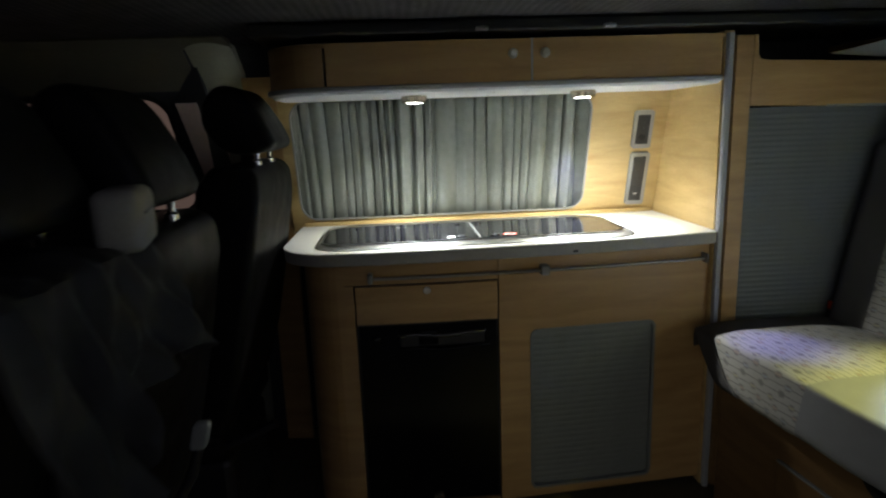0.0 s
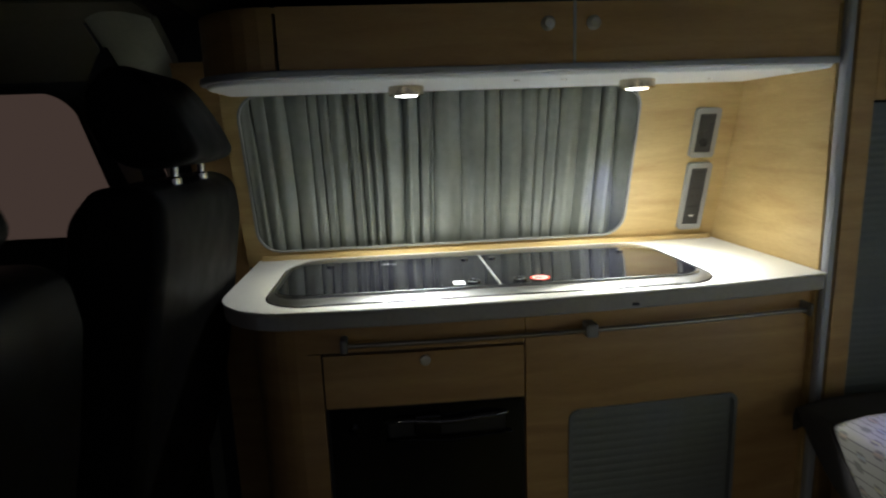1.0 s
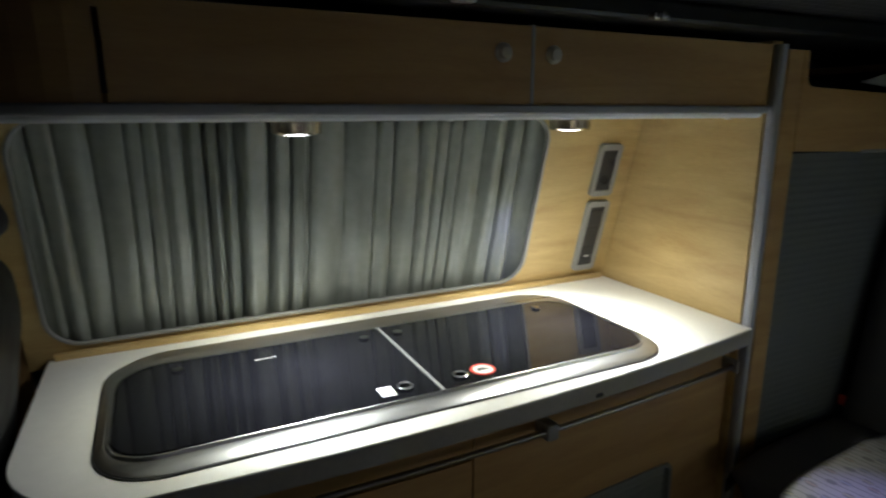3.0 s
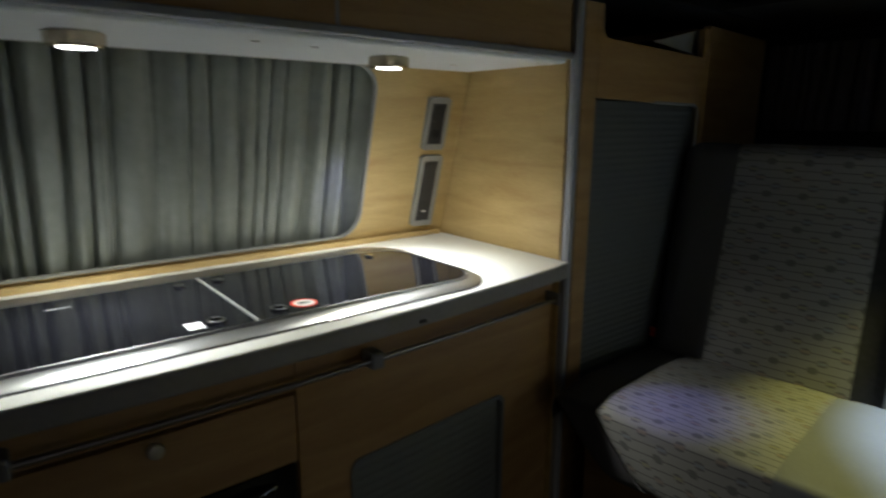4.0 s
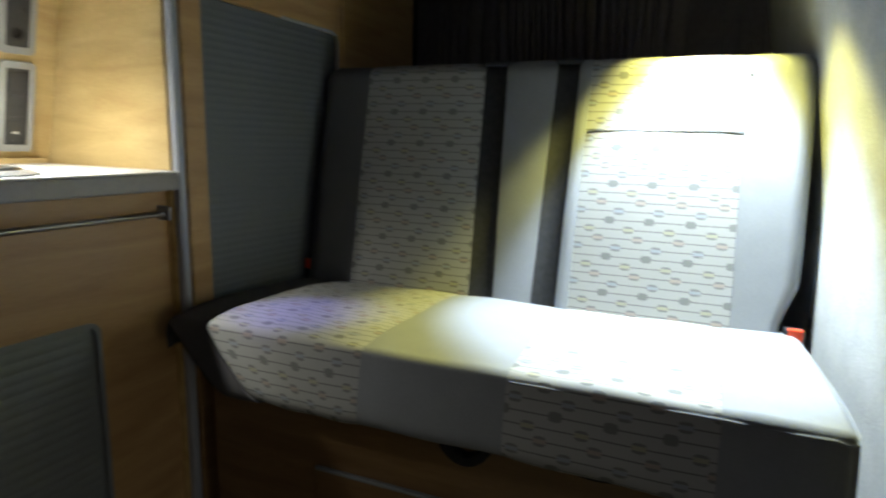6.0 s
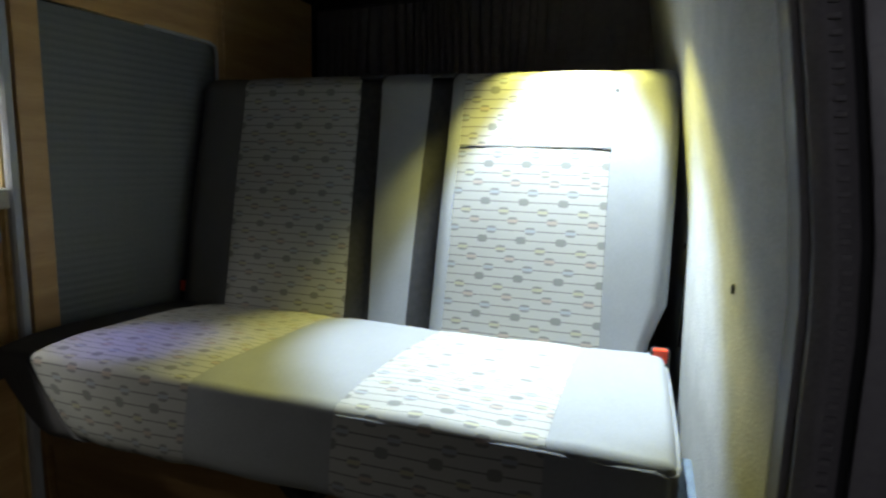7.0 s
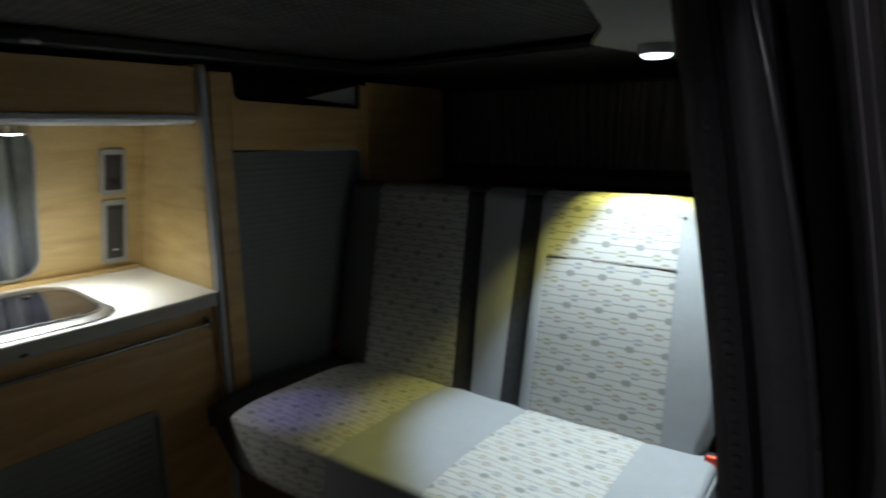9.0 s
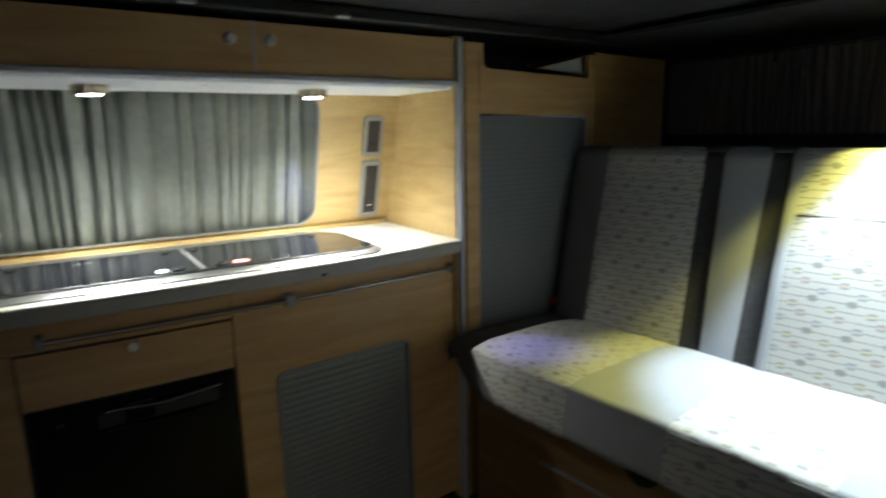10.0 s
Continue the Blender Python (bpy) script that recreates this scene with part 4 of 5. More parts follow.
rear_cab = thing("rear_cabinet", "dark-lit beech-veneer rear side cabinet", "cabinet")
part("front", sheet(lambda u, v: (u, WY + 0.004 + 0.09 * (u - 0.53), v), [0.532, 0.93], [0.0, 1.345], lambda u, v: (0, 0.018, 0)), BEECH, rear_cab)
part("top", box(0.532, 0.93, 0.06, 0.34, 1.325, 1.343, 0.002), BEECH, rear_cab)

# ---- bench ----
BENCH = dict(at=(0.0, -0.58, 0.008), turn=6.0)
bench = thing("rear_bench", "two-seat camper bench in pale grey patterned cloth", "bench", **BENCH)


def arc_pts(cx, cz, r, a0, a1, n):
    return [(cx + r * math.cos(radians(a0 + (a1 - a0) * k / n)), cz + r * math.sin(radians(a0 + (a1 - a0) * k / n))) for k in range(n + 1)]


def arc_length(pts):
    out = [0.0]
    for p, q in zip(pts, pts[1:]):
        out.append(out[-1] + math.dist(p, q))
    return out


SEAT_PROFILE = [(0.43, 0.535), (0.36, 0.545), (0.28, 0.551), (0.20, 0.555), (0.12, 0.558), (0.05, 0.559), (0.005, 0.556)] + arc_pts(-0.019, 0.539, 0.015, 84, 172, 8) + [(-0.042, 0.50), (-0.048, 0.46)] + arc_pts(-0.030, 0.446, 0.018, 180, 265, 4) + [(0.01, 0.428)]
BACK_PROFILE = [(0.385, 0.500), (0.398, 0.56), (0.412, 0.63), (0.4245, 0.70), (0.438, 0.77), (0.4525, 0.84), (0.4668, 0.904), (0.478, 0.955), (0.488, 1.005)] + arc_pts(0.522, 1.016, 0.034, 165, 60, 7) + [(0.57, 1.035), (0.60, 1.01)]


def upholstery(name, profile, b0, b1, mat, parent, label="", puff=0.0015, sag=(0, 0), thick=0.03, round_left=0.0, round_right=0.0, tuck=(0.0, 0.0), lean=(0.0, 0.0), nip=0.0):
    """A strip of cushion across b0 to b1 (b0 larger): follows the profile, a little fuller in the middle; an outer side may be rounded off."""
    lens = arc_length(profile)
    n = max(4, int(abs(b1 - b0) / 0.03))
    us = steps(0, 1, n)
    if round_left:
        us = sorted(set(us + [k * round_left / abs(b1 - b0) / 6 for k in range(7)]))
    if round_right:
        us = sorted(set(us + [1 - k * round_right / abs(b1 - b0) / 6 for k in range(7)]))
    normals = []
    for i in range(len(profile)):
        p, q = profile[max(0, i - 1)], profile[min(len(profile) - 1, i + 1)]
        d = Vector((q[0] - p[0], q[1] - p[1])).normalized()
        normals.append(Vector((d.y, -d.x)))
    if profile is SEAT_PROFILE:
        normals = [-nn if nn.y < 0 and i < 6 else nn for i, nn in enumerate(normals)]
    sign = 1.0 if normals[3].dot(Vector((-1, 1))) > 0 else -1.0

    def f(u, j):
        b = b0 + (b1 - b0) * u
        w = abs(b1 - b0)
        out = puff * (1 - (2 * u - 1) ** 4)
        for r, d in ((round_left, u * w), (round_right, (1 - u) * w)):
            if r and d < r:
                out -= r - math.sqrt(max(0.0, r * r - (r - d) ** 2))
        wob = (0.0027 if profile is SEAT_PROFILE else 0.0007) * (0.45 * math.sin(37 * b + 24 * lens[j]) + 0.55 * math.sin(11 * b + 9 * lens[j]))
        nn = normals[j] * sign
        a, z = profile[j][0] + nn.x * (out + wob), profile[j][1] + nn.y * (out + wob)
        front = 0.15 * min(1.0, max(0.0, (0.10 - profile[j][0]) / 0.14)) ** 2 + 1.3 * max(0.0, (0.535 - profile[j][1]) / 0.09) * (profile[j][0] < 0.012)
        b -= front * (tuck[0] + (tuck[1] - tuck[0]) * u)
        low = min(1.0, max(0.0, (1.04 - profile[j][1]) / 0.49))
        b += low * (lean[0] + (lean[1] - lean[0]) * u)
        b += nip * u * min(1.0, max(0.0, (0.635 - profile[j][1]) / 0.085)) ** 1.5
        return (a, b, z)

    side = -1.0 if profile[0][0] > profile[-1][0] else 1.0
    return part(name, sheet(f, us, list(range(len(profile))), lambda u, j: (-normals[j].x * sign * thick, 0, -normals[j].y * sign * thick), uv=lambda u, j: (b0 + (b1 - b0) * u, side * lens[j])), mat, parent, label, True)


seat = upholstery("seat_cushion", SEAT_PROFILE, 0.124, -0.112, PLAIN_CLOTH, bench, "plain grey middle of the seat cushion")
upholstery("patterned_panel", SEAT_PROFILE, 0.462, 0.1243, FABRIC, seat, "pale cloth with thin lines and small oval marks", round_left=0.03, tuck=(0.076, 0.0))
upholstery("patterned_panel", SEAT_PROFILE, -0.1123, -0.3858, FABRIC, seat, "pale cloth with thin lines and small oval marks")
upholstery("side_panel", SEAT_PROFILE, -0.3861, -0.532, PLAIN_CLOTH, seat, "plain grey cloth", round_right=0.016)
gusset = [(p[0] + (0.003 if p[0] < 0 else 0.0), p[1] - 0.012) for p in SEAT_PROFILE] + [(0.43, 0.44)]
part("side_panel", prism(gusset, lambda p: (p[0], -0.5315, p[1]), (0, 0.03, 0), 0.0), PLAIN_CLOTH, seat, "plain grey cushion side")
upholstery("side_bolster", [(p[0], p[1] - 0.004) for p in SEAT_PROFILE], 0.560, 0.452, DARK_CLOTH, seat, "charcoal cloth side", round_left=0.04, puff=0.001, tuck=(0.084, 0.076))
part("core", box(-0.015, 0.42, -0.500, 0.425, 0.440, 0.520, 0.015), DARK_CLOTH, seat)


def front_piping(b0, b1):
    return part("piping", tube([(-0.0335, b, 0.5425 + 0.0010 * math.sin(30 * b)) for b in steps(b0, b1, 10)], 0.0022, 6), PLAIN_CLOTH, seat, smooth=True)


front_piping(-0.116, -0.505)
part("piping", tube([(-0.0335, -0.505, 0.5425), (-0.032, -0.518, 0.539), (-0.026, -0.530, 0.538), (-0.010, -0.5335, 0.541), (0.05, -0.534, 0.5445), (0.12, -0.534, 0.5435), (0.28, -0.534, 0.5365), (0.40, -0.534, 0.524)], 0.0022, 6), PLAIN_CLOTH, seat, smooth=True)

backrest = upholstery("backrest_cushion", BACK_PROFILE, 0.063, -0.0475, PLAIN_CLOTH, bench, "plain grey middle of the backrest", puff=0.003, lean=(-0.016, 0.012))
upholstery("patterned_panel", BACK_PROFILE, 0.405, 0.113, FABRIC, backrest, "pale cloth with thin lines and small oval marks", lean=(0.0, -0.009))
upholstery("patterned_panel", BACK_PROFILE, -0.1205, -0.407, FABRIC, backrest, "pale cloth with thin lines and small oval marks", lean=(0.006, -0.010))
upholstery("side_panel", BACK_PROFILE, -0.0950, -0.1200, PLAIN_CLOTH, backrest, "narrow plain grey strip", puff=0.002, lean=(0.007, 0.006))
upholstery("side_panel", BACK_PROFILE, 0.545, 0.4055, SHADE_CLOTH, backrest, "grey side with its shade put into the cloth colour", round_left=0.05)
upholstery("side_panel", BACK_PROFILE, -0.4075, -0.530, PLAIN_CLOTH, backrest, "plain grey side", round_right=0.035, lean=(-0.010, 0.0), nip=0.032)
for b0, b1, shift in ((0.113, 0.063, (-0.0085, -0.016)), (-0.0475, -0.0950, (0.012, 0.007))):
    upholstery("belt", list(BACK_PROFILE), b0 - 0.001, b1 + 0.001, BELT_CLOTH, backrest, "black webbing strap", puff=-0.006, lean=shift)
    part("strap_guide", box(0.490, 0.560, b1 - 0.003, b0 + 0.003, 1.040, 1.0525, 0.004), BLACK_PLASTIC, backrest, "black plastic strap guide")
part("core", prism([(0.425, 0.50), (0.515, 0.99), (0.575, 1.01), (0.60, 1.0), (0.60, 0.50)], lambda p: (p[0], 0.50, p[1]), (0, -1.0, 0), 0.01), DARK_CLOTH, backrest)
part("stitch_groove", tube([(0.4650, b, 0.904) for b in steps(-0.122, -0.412, 8)], 0.0010, 6), SHADE_CLOTH, backrest, "dark stitched seam")
part("stitch_groove", tube([(0.4660, b, 0.904) for b in steps(0.403, 0.115, 8)], 0.0010, 6), PLAIN_CLOTH, backrest)

base = thing("bench_base", "veneered bench base below the seat cushion, shade put into its brown", "base", **BENCH)
part("front_board", box(0.042, 0.060, -0.52, 0.50, -0.008, 0.430, 0.003), SHADED_BEECH, base)
part("side_board", box(0.060, 0.55, -0.52, -0.502, -0.008, 0.430, 0.003), SHADED_BEECH, base)
part("flap", box(0.036, 0.042, -0.36, 0.26, 0.05, 0.280, 0.003), SHADED_BEECH, base)
part("flap_edge", box(0.032, 0.042, -0.36, 0.26, 0.280, 0.286, 0.002), SLAT_FRAME, base, "grey flap edge")
for loop_b, half, drop in ((-0.035, 0.052, 0.066), (-0.235, 0.075, 0.040)):
    outer_loop = [(loop_b + half * math.cos(radians(a)), 0.436 + drop * math.sin(radians(a))) for a in range(180, 361, 12)]
    inner_loop = [(loop_b + (half - 0.016) * math.cos(radians(a)), 0.436 + (drop - 0.016) * math.sin(radians(a))) for a in range(180, 361, 12)]
    part("pull_loop", prism(outer_loop + inner_loop[::-1], lambda p: (0.010, p[0], p[1]), (0.022, 0, 0), 0.002), BELT_CLOTH, base, "black pull loop")

# belt buckles
def buckle(place, turn, dark=False):
    b = thing("belt_buckle", "red-buttoned black seat belt buckle beside the cushions", "buckle", "belt buckles", at=place, turn=turn)
    part("body", box(-0.012, 0.012, -0.016, 0.016, -0.06, 0.012, 0.004), BLACK_PLASTIC, b)
    part("button", box(-0.0135, -0.004, -0.0125, 0.0125, -0.012, 0.014, 0.003), RED, b, "red release button")
    part("stalk", tube([(0.0, 0, -0.055), (0.004, 0.0, -0.09), (0.02, 0.0, -0.13)], 0.009, 8), BLACK_PLASTIC, b, smooth=True)
    return b


buckle((0.445, -1.058, 0.552), 8)
buckle((0.375, 0.003, 0.572), 6)
button = part("backrest_button", lathe([(0.006, 0.0), (0.006, 0.002), (0.0, 0.003)], (0.4905, -0.4165, 1.012), (-1, 0, 0.2), 14), DARK_INSERT, backrest, "small dark button")
for fx, fz in ((0.56, 0.735), (0.13, 0.742)):
    plug = part("screw_plug", lathe([(0.006, 0.0), (0.006, 0.003), (0.0, 0.004)], Vector(side_wall(fx, fz)), (0, 1, 0), 12), DARK_INSERT)
    tagged(plug, "small dark screw plug in the felt wall", "screw", "wall screws")
strap = part("seat_belt", sheet(lambda u, v: (0.52 + 0.03 * v, -1.105 + 0.022 * u - 0.012 * v, 0.55 + 0.62 * v), [0, 1], steps(0, 1, 8), lambda u, v: (0.003, 0, 0)), BELT_CLOTH)
tagged(strap, "black seat belt webbing hanging beside the backrest", "seat belt", "bench belts")
strap = part("seat_belt", sheet(lambda u, v: (0.44 + 0.05 * v, -0.02 + 0.012 * u, 0.57 + 0.43 * v), [0, 1], steps(0, 1, 8), lambda u, v: (0.04, 0, 0)), BELT_CLOTH)
tagged(strap, "black seat belt webbing hanging beside the wardrobe", "seat belt", "bench belts")
foot = part("wheel_arch_trim", sheet(lambda u, v: (0.30 - 0.42 * v, -1.160 - 0.012 * v + 0.075 * u, 0.30 + 0.14 * (1 - v)), [0, 1], steps(0, 1, 6), lambda u, v: (0, 0, -0.3)), BLUE_FELT)
tagged(foot, "blue-grey felt wheel-arch cover beside the bench", "trim", kind="structure")

# behind the bench: shelf and tailgate curtain
shelf = part("parcel_shelf", box(0.64, 0.99, -1.08, 0.05, 0.99, 1.03, 0.006), BLACK_PLASTIC)
tagged(shelf, "black shelf behind the bench", "shelf")
win_rear = thing("window_2", "dark tailgate window behind a gathered curtain", "window", kind="structure")
part("window_frame", ring(rrect(-1.06, 0.10, 1.06, 1.36, 0.04), rrect(-1.02, 0.06, 1.09, 1.34, 0.03), YZ(0.985), (0.014, 0, 0)), BLACK_PLASTIC, win_rear)
part("pane", box(0.994, 0.998, -1.03, 0.07, 1.08, 1.35, 0), BLACK_GLASS, win_rear)
drape(-1.03, 0.05, 36, 0.014, 21, "curtain", "brown-grey gathered curtain across the tailgate window", 1.085, 1.335, lambda u, y, z: (0.955 + y, u, z), CURTAIN_REAR, n=300)
rod = thing("curtain_wire", "thin curtain wire with end hooks on the tailgate", "curtain rail")
part("wire", tube([(0.945, y, 1.33) for y in (-1.05, -0.5, 0.07)], 0.0025, 6), BLACK_PLASTIC, rod)
for y in (-0.96, -0.33):
    part("hook", tube([(0.940, y, 1.335), (0.938, y, 1.320), (0.940, y, 1.300)], 0.003, 6), CHROME, rod, smooth=True)

# rear roof: dark headliner, pale corner with the lamp
rear_roof = part("ceiling_rear", sheet(lambda u, v: (u, v, 1.372 - 0.02 * max(0, (u - 0.6))), steps(0.50, 1.0, 3), [-1.09, 0.36], lambda u, v: (0, 0, 0.012)), HEADLINER)
structure(rear_roof, "dark headliner over the rear", "ceiling")
corner = [(-0.05, -1.14), (1.0, -1.14), (1.0, -0.86), (0.36, -0.80), (0.20, -0.90), (-0.05, -0.99)]
pale = part("ceiling_corner", prism(corner, XY(1.356), (0, 0, 0.012), 0.004), LINER_PALE)
structure(pale, "pale headliner corner over the bench", "ceiling")
rear_lamp = thing("ceiling_lamp", "round white spotlight glowing in the pale roof corner", "lamp", at=LAMP_REAR)
part("housing", lathe([(0.0295, -0.010), (0.0325, -0.009), (0.0345, -0.003), (0.0345, 0.009), (0.0, 0.009)], (0, 0, 0), n=36), GREY_PLASTIC, rear_lamp, "grey lamp ring", True)
part("diffuser", lathe([(0.0, -0.018), (0.012, -0.0172), (0.022, -0.0155), (0.0275, -0.0125), (0.0293, -0.010), (0.0, -0.010)], (0, 0, 0), n=32), LED_REAR, rear_lamp, "glowing lens")

# ---- open sliding door, pushed back along the outside ----
sdoor = thing("sliding_door", "silver-grey sliding door standing open outside", "door")


def door_in(z):
    return side_y(z) - 0.162


def lining(u, z):
    """Moulded inner lining: swells inwards behind the front flange."""
    k = min(1.0, max(0.0, (u + 0.16) / 0.30))
    return door_in(z) + 0.066 * k * k * (3 - 2 * k)


zs_door = steps(0.02, 1.44, 20)
part("inner_trim", sheet(lambda u, z: (u, lining(u, z), z), steps(-0.16, 0.16, 12) + steps(0.30, 0.90, 3), zs_door, lambda u, z: (0, -0.02, 0)), DOOR_TRIM, sdoor, smooth=True)
part("outer_skin", sheet(lambda u, z: (u, door_in(z) - 0.075, z), steps(-0.18, 0.90, 6), zs_door, lambda u, z: (0, 0.006, 0)), PAINT, sdoor, smooth=True)
part("flange_roll", tube([(-0.182, door_in(z) - 0.000, z) for z in zs_door], 0.010, 14), PAINT, sdoor, "rounded painted flange", True)
# black sheet added to blank out the gap between body and door
part("gap_blind", sheet(lambda u, z: (0.20, side_y(z) - 0.074 - 0.086 * u, z), [0, 1], zs_door, lambda u, z: (0.01, 0, 0)), BLACK_RUBBER, sdoor)
# dark panel added at the far end to keep sky out of it
part("gap_back", sheet(lambda u, z: (0.88, door_in(z) - 0.02 + 0.13 * u, z), [0, 1], steps(0.02, 1.46, 8), lambda u, z: (0.02, 0, 0)), DARK_TRIM, sdoor)
part("front_flange", sheet(lambda u, z: (-0.182 - 0.008 * math.sin(math.pi * u), door_in(z) + 0.004 - 0.022 * u, z), steps(0, 1, 5), zs_door, lambda u, z: (0.02, 0, 0)), PAINT, sdoor, "rounded painted flange", True)
part("front_edge", sheet(lambda u, z: (-0.174, door_in(z) - 0.019 - 0.06 * u, z), [0, 1], zs_door, lambda u, z: (0.01, 0, 0)), PAINT, sdoor)
part("lock", prism(rrect(-1.400, -1.352, 1.125, 1.19, 0.014), YZ(-0.187), (0.012, 0, 0), 0.003), BLACK_RUBBER, sdoor, "black door lock")
part("lock", prism(rrect(-1.402, -1.354, 1.050, 1.115, 0.014), YZ(-0.187), (0.012, 0, 0), 0.003), BLACK_RUBBER, sdoor, "black door catch")
part("grab_handle", bevel(prism(rrect(-0.105, -0.022, 0.862, 1.000, 0.022), lambda p: (p[0], lining(p[0], p[1]) - 0.006, p[1]), (0, 0.014, 0), 0), 0.005, 2), BLACK_PLASTIC, sdoor, "black grab handle", True)
part("hinge_arm", merged(box(-0.10, 0.06, -1.372, -1.335, 0.70, 0.728, 0.006), box(-0.03, 0.02, -1.352, -1.322, 0.728, 0.765, 0.006)), DARK_TRIM, sdoor, "dark lower guide arm")
for rx0, rr in ((0.035, 0.0035), (-0.015, 0.003)):
    part("lining_ridge", tube([(rx0 + 0.05 * max(0.0, 0.95 - z), lining(rx0, z) - 0.002, z) for z in steps(0.40, 1.42, 18)], rr, 10), DOOR_TRIM, sdoor, smooth=True)
part("window_seal", ring(rrect(0.06, 0.80, 0.86, 1.30, 0.05), rrect(0.08, 0.78, 0.88, 1.28, 0.04), lambda p: (p[0], door_in(p[1]) + 0.006, p[1]), (0, -0.01, 0)), BLACK_RUBBER, sdoor)

# ---- cab ----
def cab_wall_y(z):
    return 0.66 - 0.23 * (max(0.0, z - 0.85) / 0.4) ** 2


cw = part("cab_door_panel", sheet(lambda u, z: (u, cab_wall_y(z), z), [-2.6, -1.50], steps(0, 0.86, 3), lambda u, z: (0, 0.05, 0)), DARK_TRIM)
structure(cw, "dark cab door lining below the window", "door lining")
cab_win = thing("window_3", "cab door window onto the dim street-lit night", "window", kind="structure")
co = rrect(-2.55, -1.48, 0.84, 1.395, 0.04)
ci = rrect(-2.40, -1.640, 0.865, 1.255, 0.05)
part("window_frame", ring(co, ci, lambda p: (p[0], cab_wall_y(p[1]) - 0.002, p[1]), (0, 0.03, 0)), DARK_TRIM, cab_win)
part("window_seal", ring(rrect(-2.41, -1.630, 0.855, 1.265, 0.055), rrect(-2.395, -1.645, 0.87, 1.25, 0.05), lambda p: (p[0], cab_wall_y(p[1]) - 0.006, p[1]), (0, 0.01, 0)), BLACK_RUBBER, cab_win)
part("door_post", sheet(lambda u, z: (-1.588 + 0.066 * u, min(cab_wall_y(z), 0.526 - 0.842 * (z - 1.0953)) - 0.012, z), [0, 1], steps(0.70, 1.235, 8), lambda u, z: (0, 0.007, 0)), FRAME_PINK, cab_win, "door post with warm street light put into its colour")
part("header_trim", sheet(lambda u, z: (-2.6 + 1.10 * u, cab_wall_y(z) - 0.010, z), [0, 1], steps(1.272, 1.392, 6), lambda u, z: (0, 0.007, 0)), HEADER_CLOTH, cab_win, "olive grey cloth header")
night = part("backdrop", box(-4.2, -1.0, 1.7, 1.72, 0.2, 2.6, 0), NIGHT)
structure(night, "dim brown street-lit night beyond the cab window", "backdrop")
bp = part("cab_pillar", sheet(lambda u, z: (-1.49 + 0.13 * u, cab_wall_y(z) - 0.008 - 0.02 * math.sin(math.pi * u), z), steps(0, 1, 6), steps(0, 1.39, 14), lambda u, z: (0, 0.06, 0)), PILLAR_CLOTH, smooth=True)
structure(bp, "pale trimmed pillar between cab and kitchen", "pillar")
cab_roof = part("cab_roof_trim", sheet(lambda u, v: (u, 0.16 + 0.10 * v, 1.395 - 0.02 * v * v), [-2.6, -1.36], steps(0, 1, 5), lambda u, v: (0, 0.01, 0.012)), HEADER_CLOTH, smooth=True)
structure(cab_roof, "dark olive headliner edge over the cab door", "trim")
filler = part("wall_filler", sheet(lambda u, z: (u, wall_y(z) + 0.005 + 0.15 * (-1.262 - u), z), [-1.36, -1.262], steps(0.0, 1.30, 6), lambda u, z: (0, 0.02, 0)), BEECH)
structure(filler, "beech-veneer end piece beside the kitchen window", "wall panel")


def padded(profile, half, r, taper, z0, z1):
    """A cushion: a side profile in x and z, pulled across to both sides, rounded all round and narrower towards its top."""
    bm = prism(profile, lambda p: (p[0], -half, p[1]), (0, 2 * half, 0), 0)
    edges = list(bm.edges)
    bmesh.ops.bevel(bm, geom=edges, offset=r, segments=5, profile=0.5, affect="EDGES", clamp_overlap=True)
    for v in bm.verts:
        t = min(1.0, max(0.0, (v.co.z - z0) / (z1 - z0)))
        v.co.y *= 1 - taper * t ** 3
    return bm


HEADREST = [(0.052, 0.020), (0.030, 0.085), (-0.012, 0.165), (-0.045, 0.195), (-0.090, 0.192), (-0.122, 0.150), (-0.128, 0.095), (-0.105, 0.035), (-0.070, 0.004), (-0.005, 0.0)]
BACK_SIDE = [(0.022, 0.945), (0.020, 1.010), (-0.012, 1.034), (-0.085, 1.032), (-0.122, 0.992), (-0.150, 0.80), (-0.185, 0.60), (-0.215, 0.42), (-0.110, 0.40), (-0.060, 0.55), (-0.015, 0.76)]


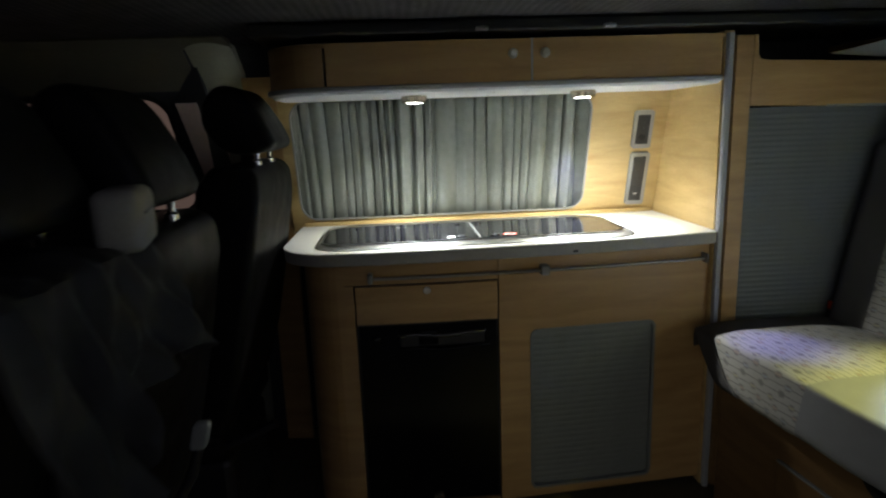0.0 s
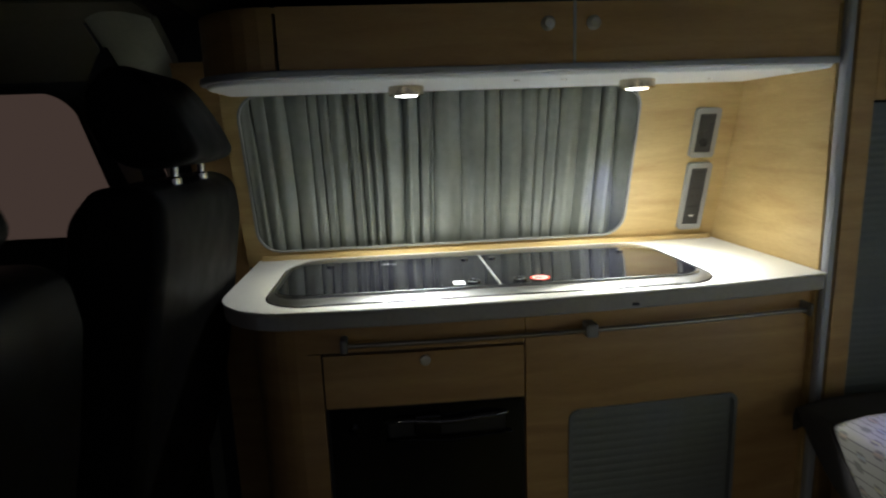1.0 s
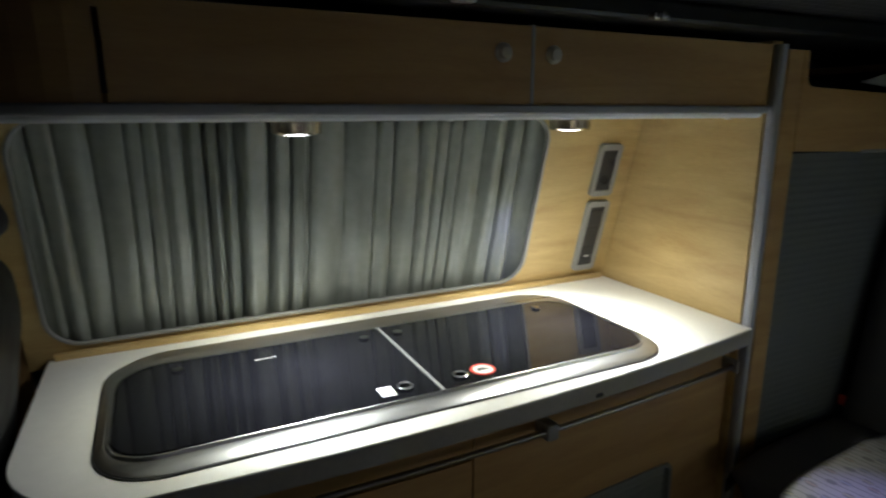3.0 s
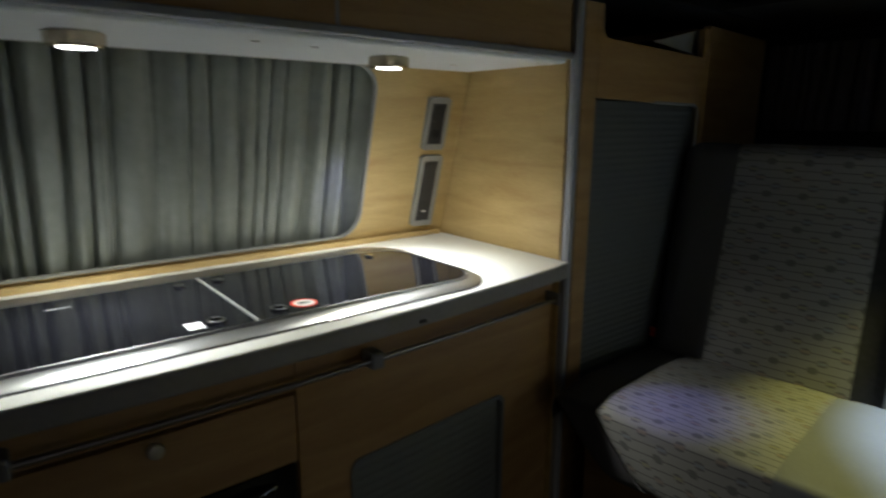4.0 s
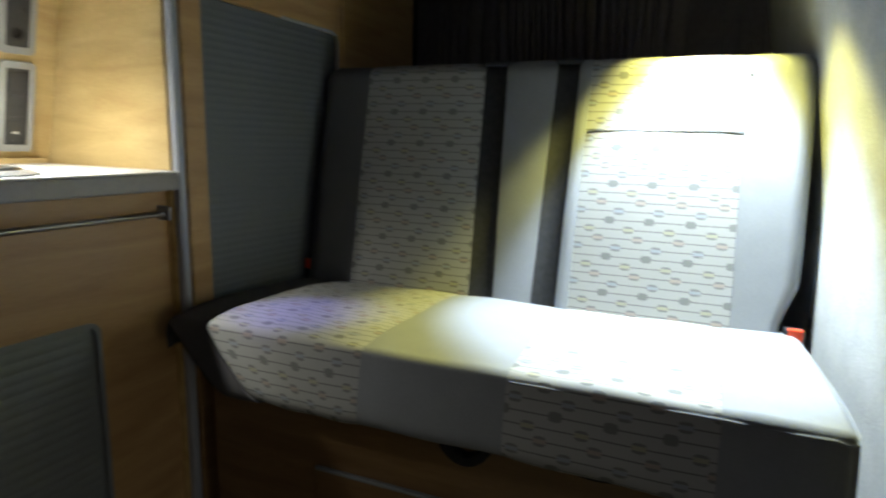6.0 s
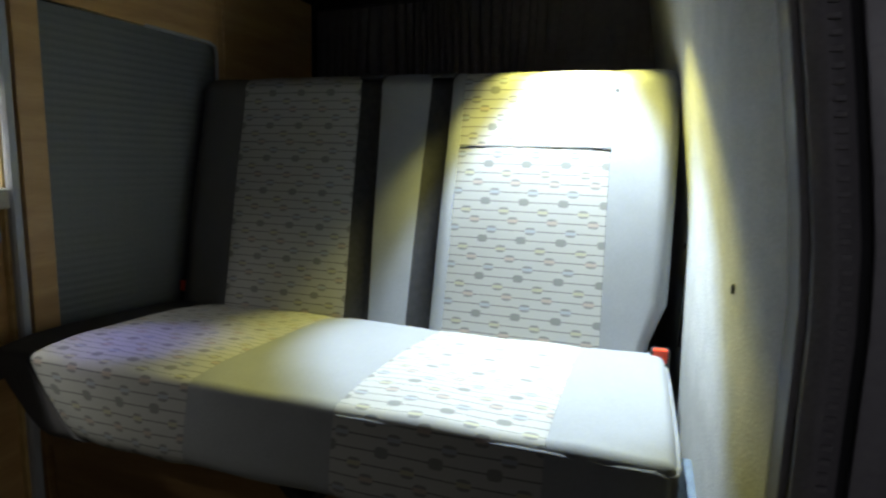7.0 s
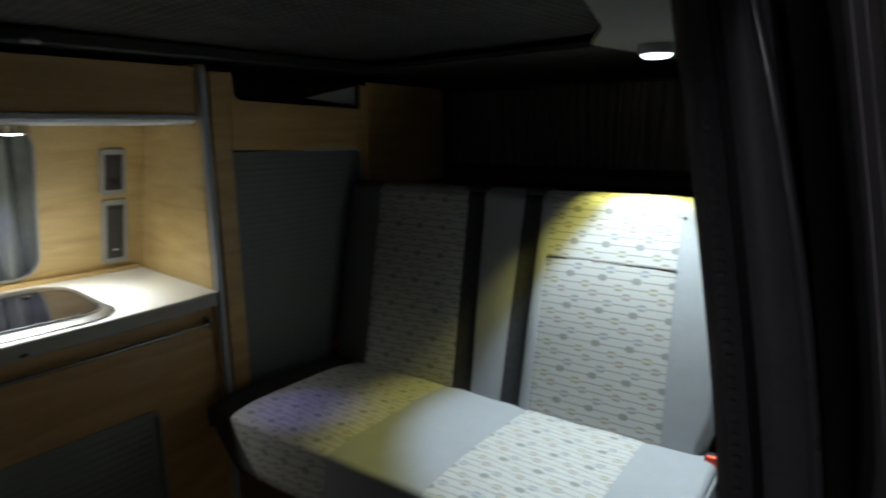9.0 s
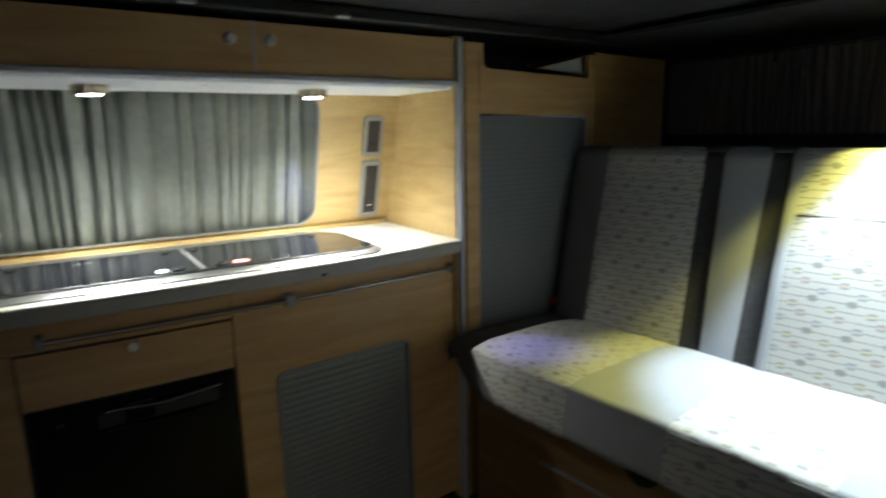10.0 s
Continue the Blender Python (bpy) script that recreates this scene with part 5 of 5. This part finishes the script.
def cab_seat(x, y, drop=0.0, half=0.135, ahead=0.0, tall=1.0):
    """A cab seat whose headrest posts stand at x and at y plus or minus 7 cm."""
    s = thing("cab_seat", "black leatherette cab seat with adjustable headrest", "seat", "cab seats", at=(x, y, 0.0))
    part("base", box(-0.60, -0.12, -0.20, 0.20, 0.0, 0.32, 0.02), BLACK_PLASTIC, s)
    part("seat_cushion", padded([(-0.11, 0.33), (-0.11, 0.43), (-0.30, 0.45), (-0.58, 0.47), (-0.62, 0.42), (-0.60, 0.34)], 0.25, 0.03, 0.0, 0, 1), BLACK_VINYL, s, smooth=True)
    part("backrest", padded([(a, b - drop * (b - 0.4) / 0.6) for a, b in BACK_SIDE], 0.255, 0.024, 0.16, 0.55, 1.03), BLACK_VINYL, s, "black leatherette back", True)
    hr = part("headrest", padded([(a, b * tall) for a, b in HEADREST], half, 0.026, 0.10, 0.0, 0.2), BLACK_VINYL, s, "black leatherette headrest", True)
    hr.location = (-ahead, 0, 1.054 - drop)
    for py in (-0.073, 0.073):
        part("post", tube([(-0.012, py, 0.985 - drop), (-0.006, py, 1.09 - drop)], 0.0075, 12), CHROME, s, "chrome headrest post", True)
        part("collar", lathe([(0.013, 0.0), (0.013, 0.010), (0.009, 0.013)], (-0.010, py, 1.028 - drop), n=16), CHROME, s, smooth=True)
    part("recliner_lever", tube([(-0.10, -0.262, 0.40), (-0.05, -0.268, 0.42), (0.02, -0.268, 0.45)], 0.011, 10), BLACK_PLASTIC, s, smooth=True)
    return s


cab_seat(-1.236, 0.018, -0.027, 0.120, tall=0.86)
cab_seat(-1.282, -0.600, 0.038, 0.112, 0.010)
cab_seat(-1.345, -0.875, 0.040, 0.130)

cab_buckle = thing("belt_buckle", "pale worn seat belt buckle on a stalk beside a cab seat", "buckle", "belt buckles")
part("stalk", tube([(-1.39, -0.655, 0.44), (-1.31, -0.66, 0.50), (-1.262, -0.66, 0.575), (-1.246, -0.66, 0.625)], 0.009, 10), BLACK_PLASTIC, cab_buckle, smooth=True)
part("body", prism(rrect(-0.014, 0.014, -0.024, 0.024, 0.009), lambda p: (-1.240 + p[0] + 0.25 * p[1], -0.668, 0.648 + p[1]), (0, 0.016, 0), 0.003), SLAT_FRAME, cab_buckle, "scuffed grey plastic body")

# a pale part of the seat backs as a loose block, and a jacket
pouch = thing("pouch", "pale grey block, part of the cab seat backs", "pouch", at=(-1.286, -0.754, 0.983), turn=14)
part("body", box(-0.012, 0.050, -0.060, 0.060, 0.0, 0.084, 0.016, 5), BLOCK_CLOTH, pouch, smooth=True)
# zip is an added detail of the block
part("zip", tube([(0.0505, y, 0.052) for y in steps(-0.04, 0.04, 4)], 0.002, 6), DARK_INSERT, pouch)


def jacket_at(u, v):
    y = -1.08 + 0.34 * u
    fold = 0.010 * math.sin(13 * u + 3.5 * v) + 0.010 * math.sin(29 * u - 6 * v + 1) + 0.006 * math.sin(47 * u + 9 * v)
    if v < 0.25:
        return (-1.40 + 0.145 * v / 0.25, y, 1.000 + fold * 0.5)
    k = (v - 0.25) / 0.75
    return (-1.245 + 0.055 * k + fold * (0.5 + k), y + 0.03 * k * math.sin(9 * u), 0.992 - 0.20 * k - 0.06 * math.sin(5 * u + 1) * k)


jacket = part("jacket", sheet(jacket_at, steps(0, 1, 44), steps(0, 1, 26), lambda u, v: (-0.004, 0, -0.002)), JACKET, smooth=True)
tagged(jacket, "dark crumpled jacket draped over a cab seat back", "jacket")
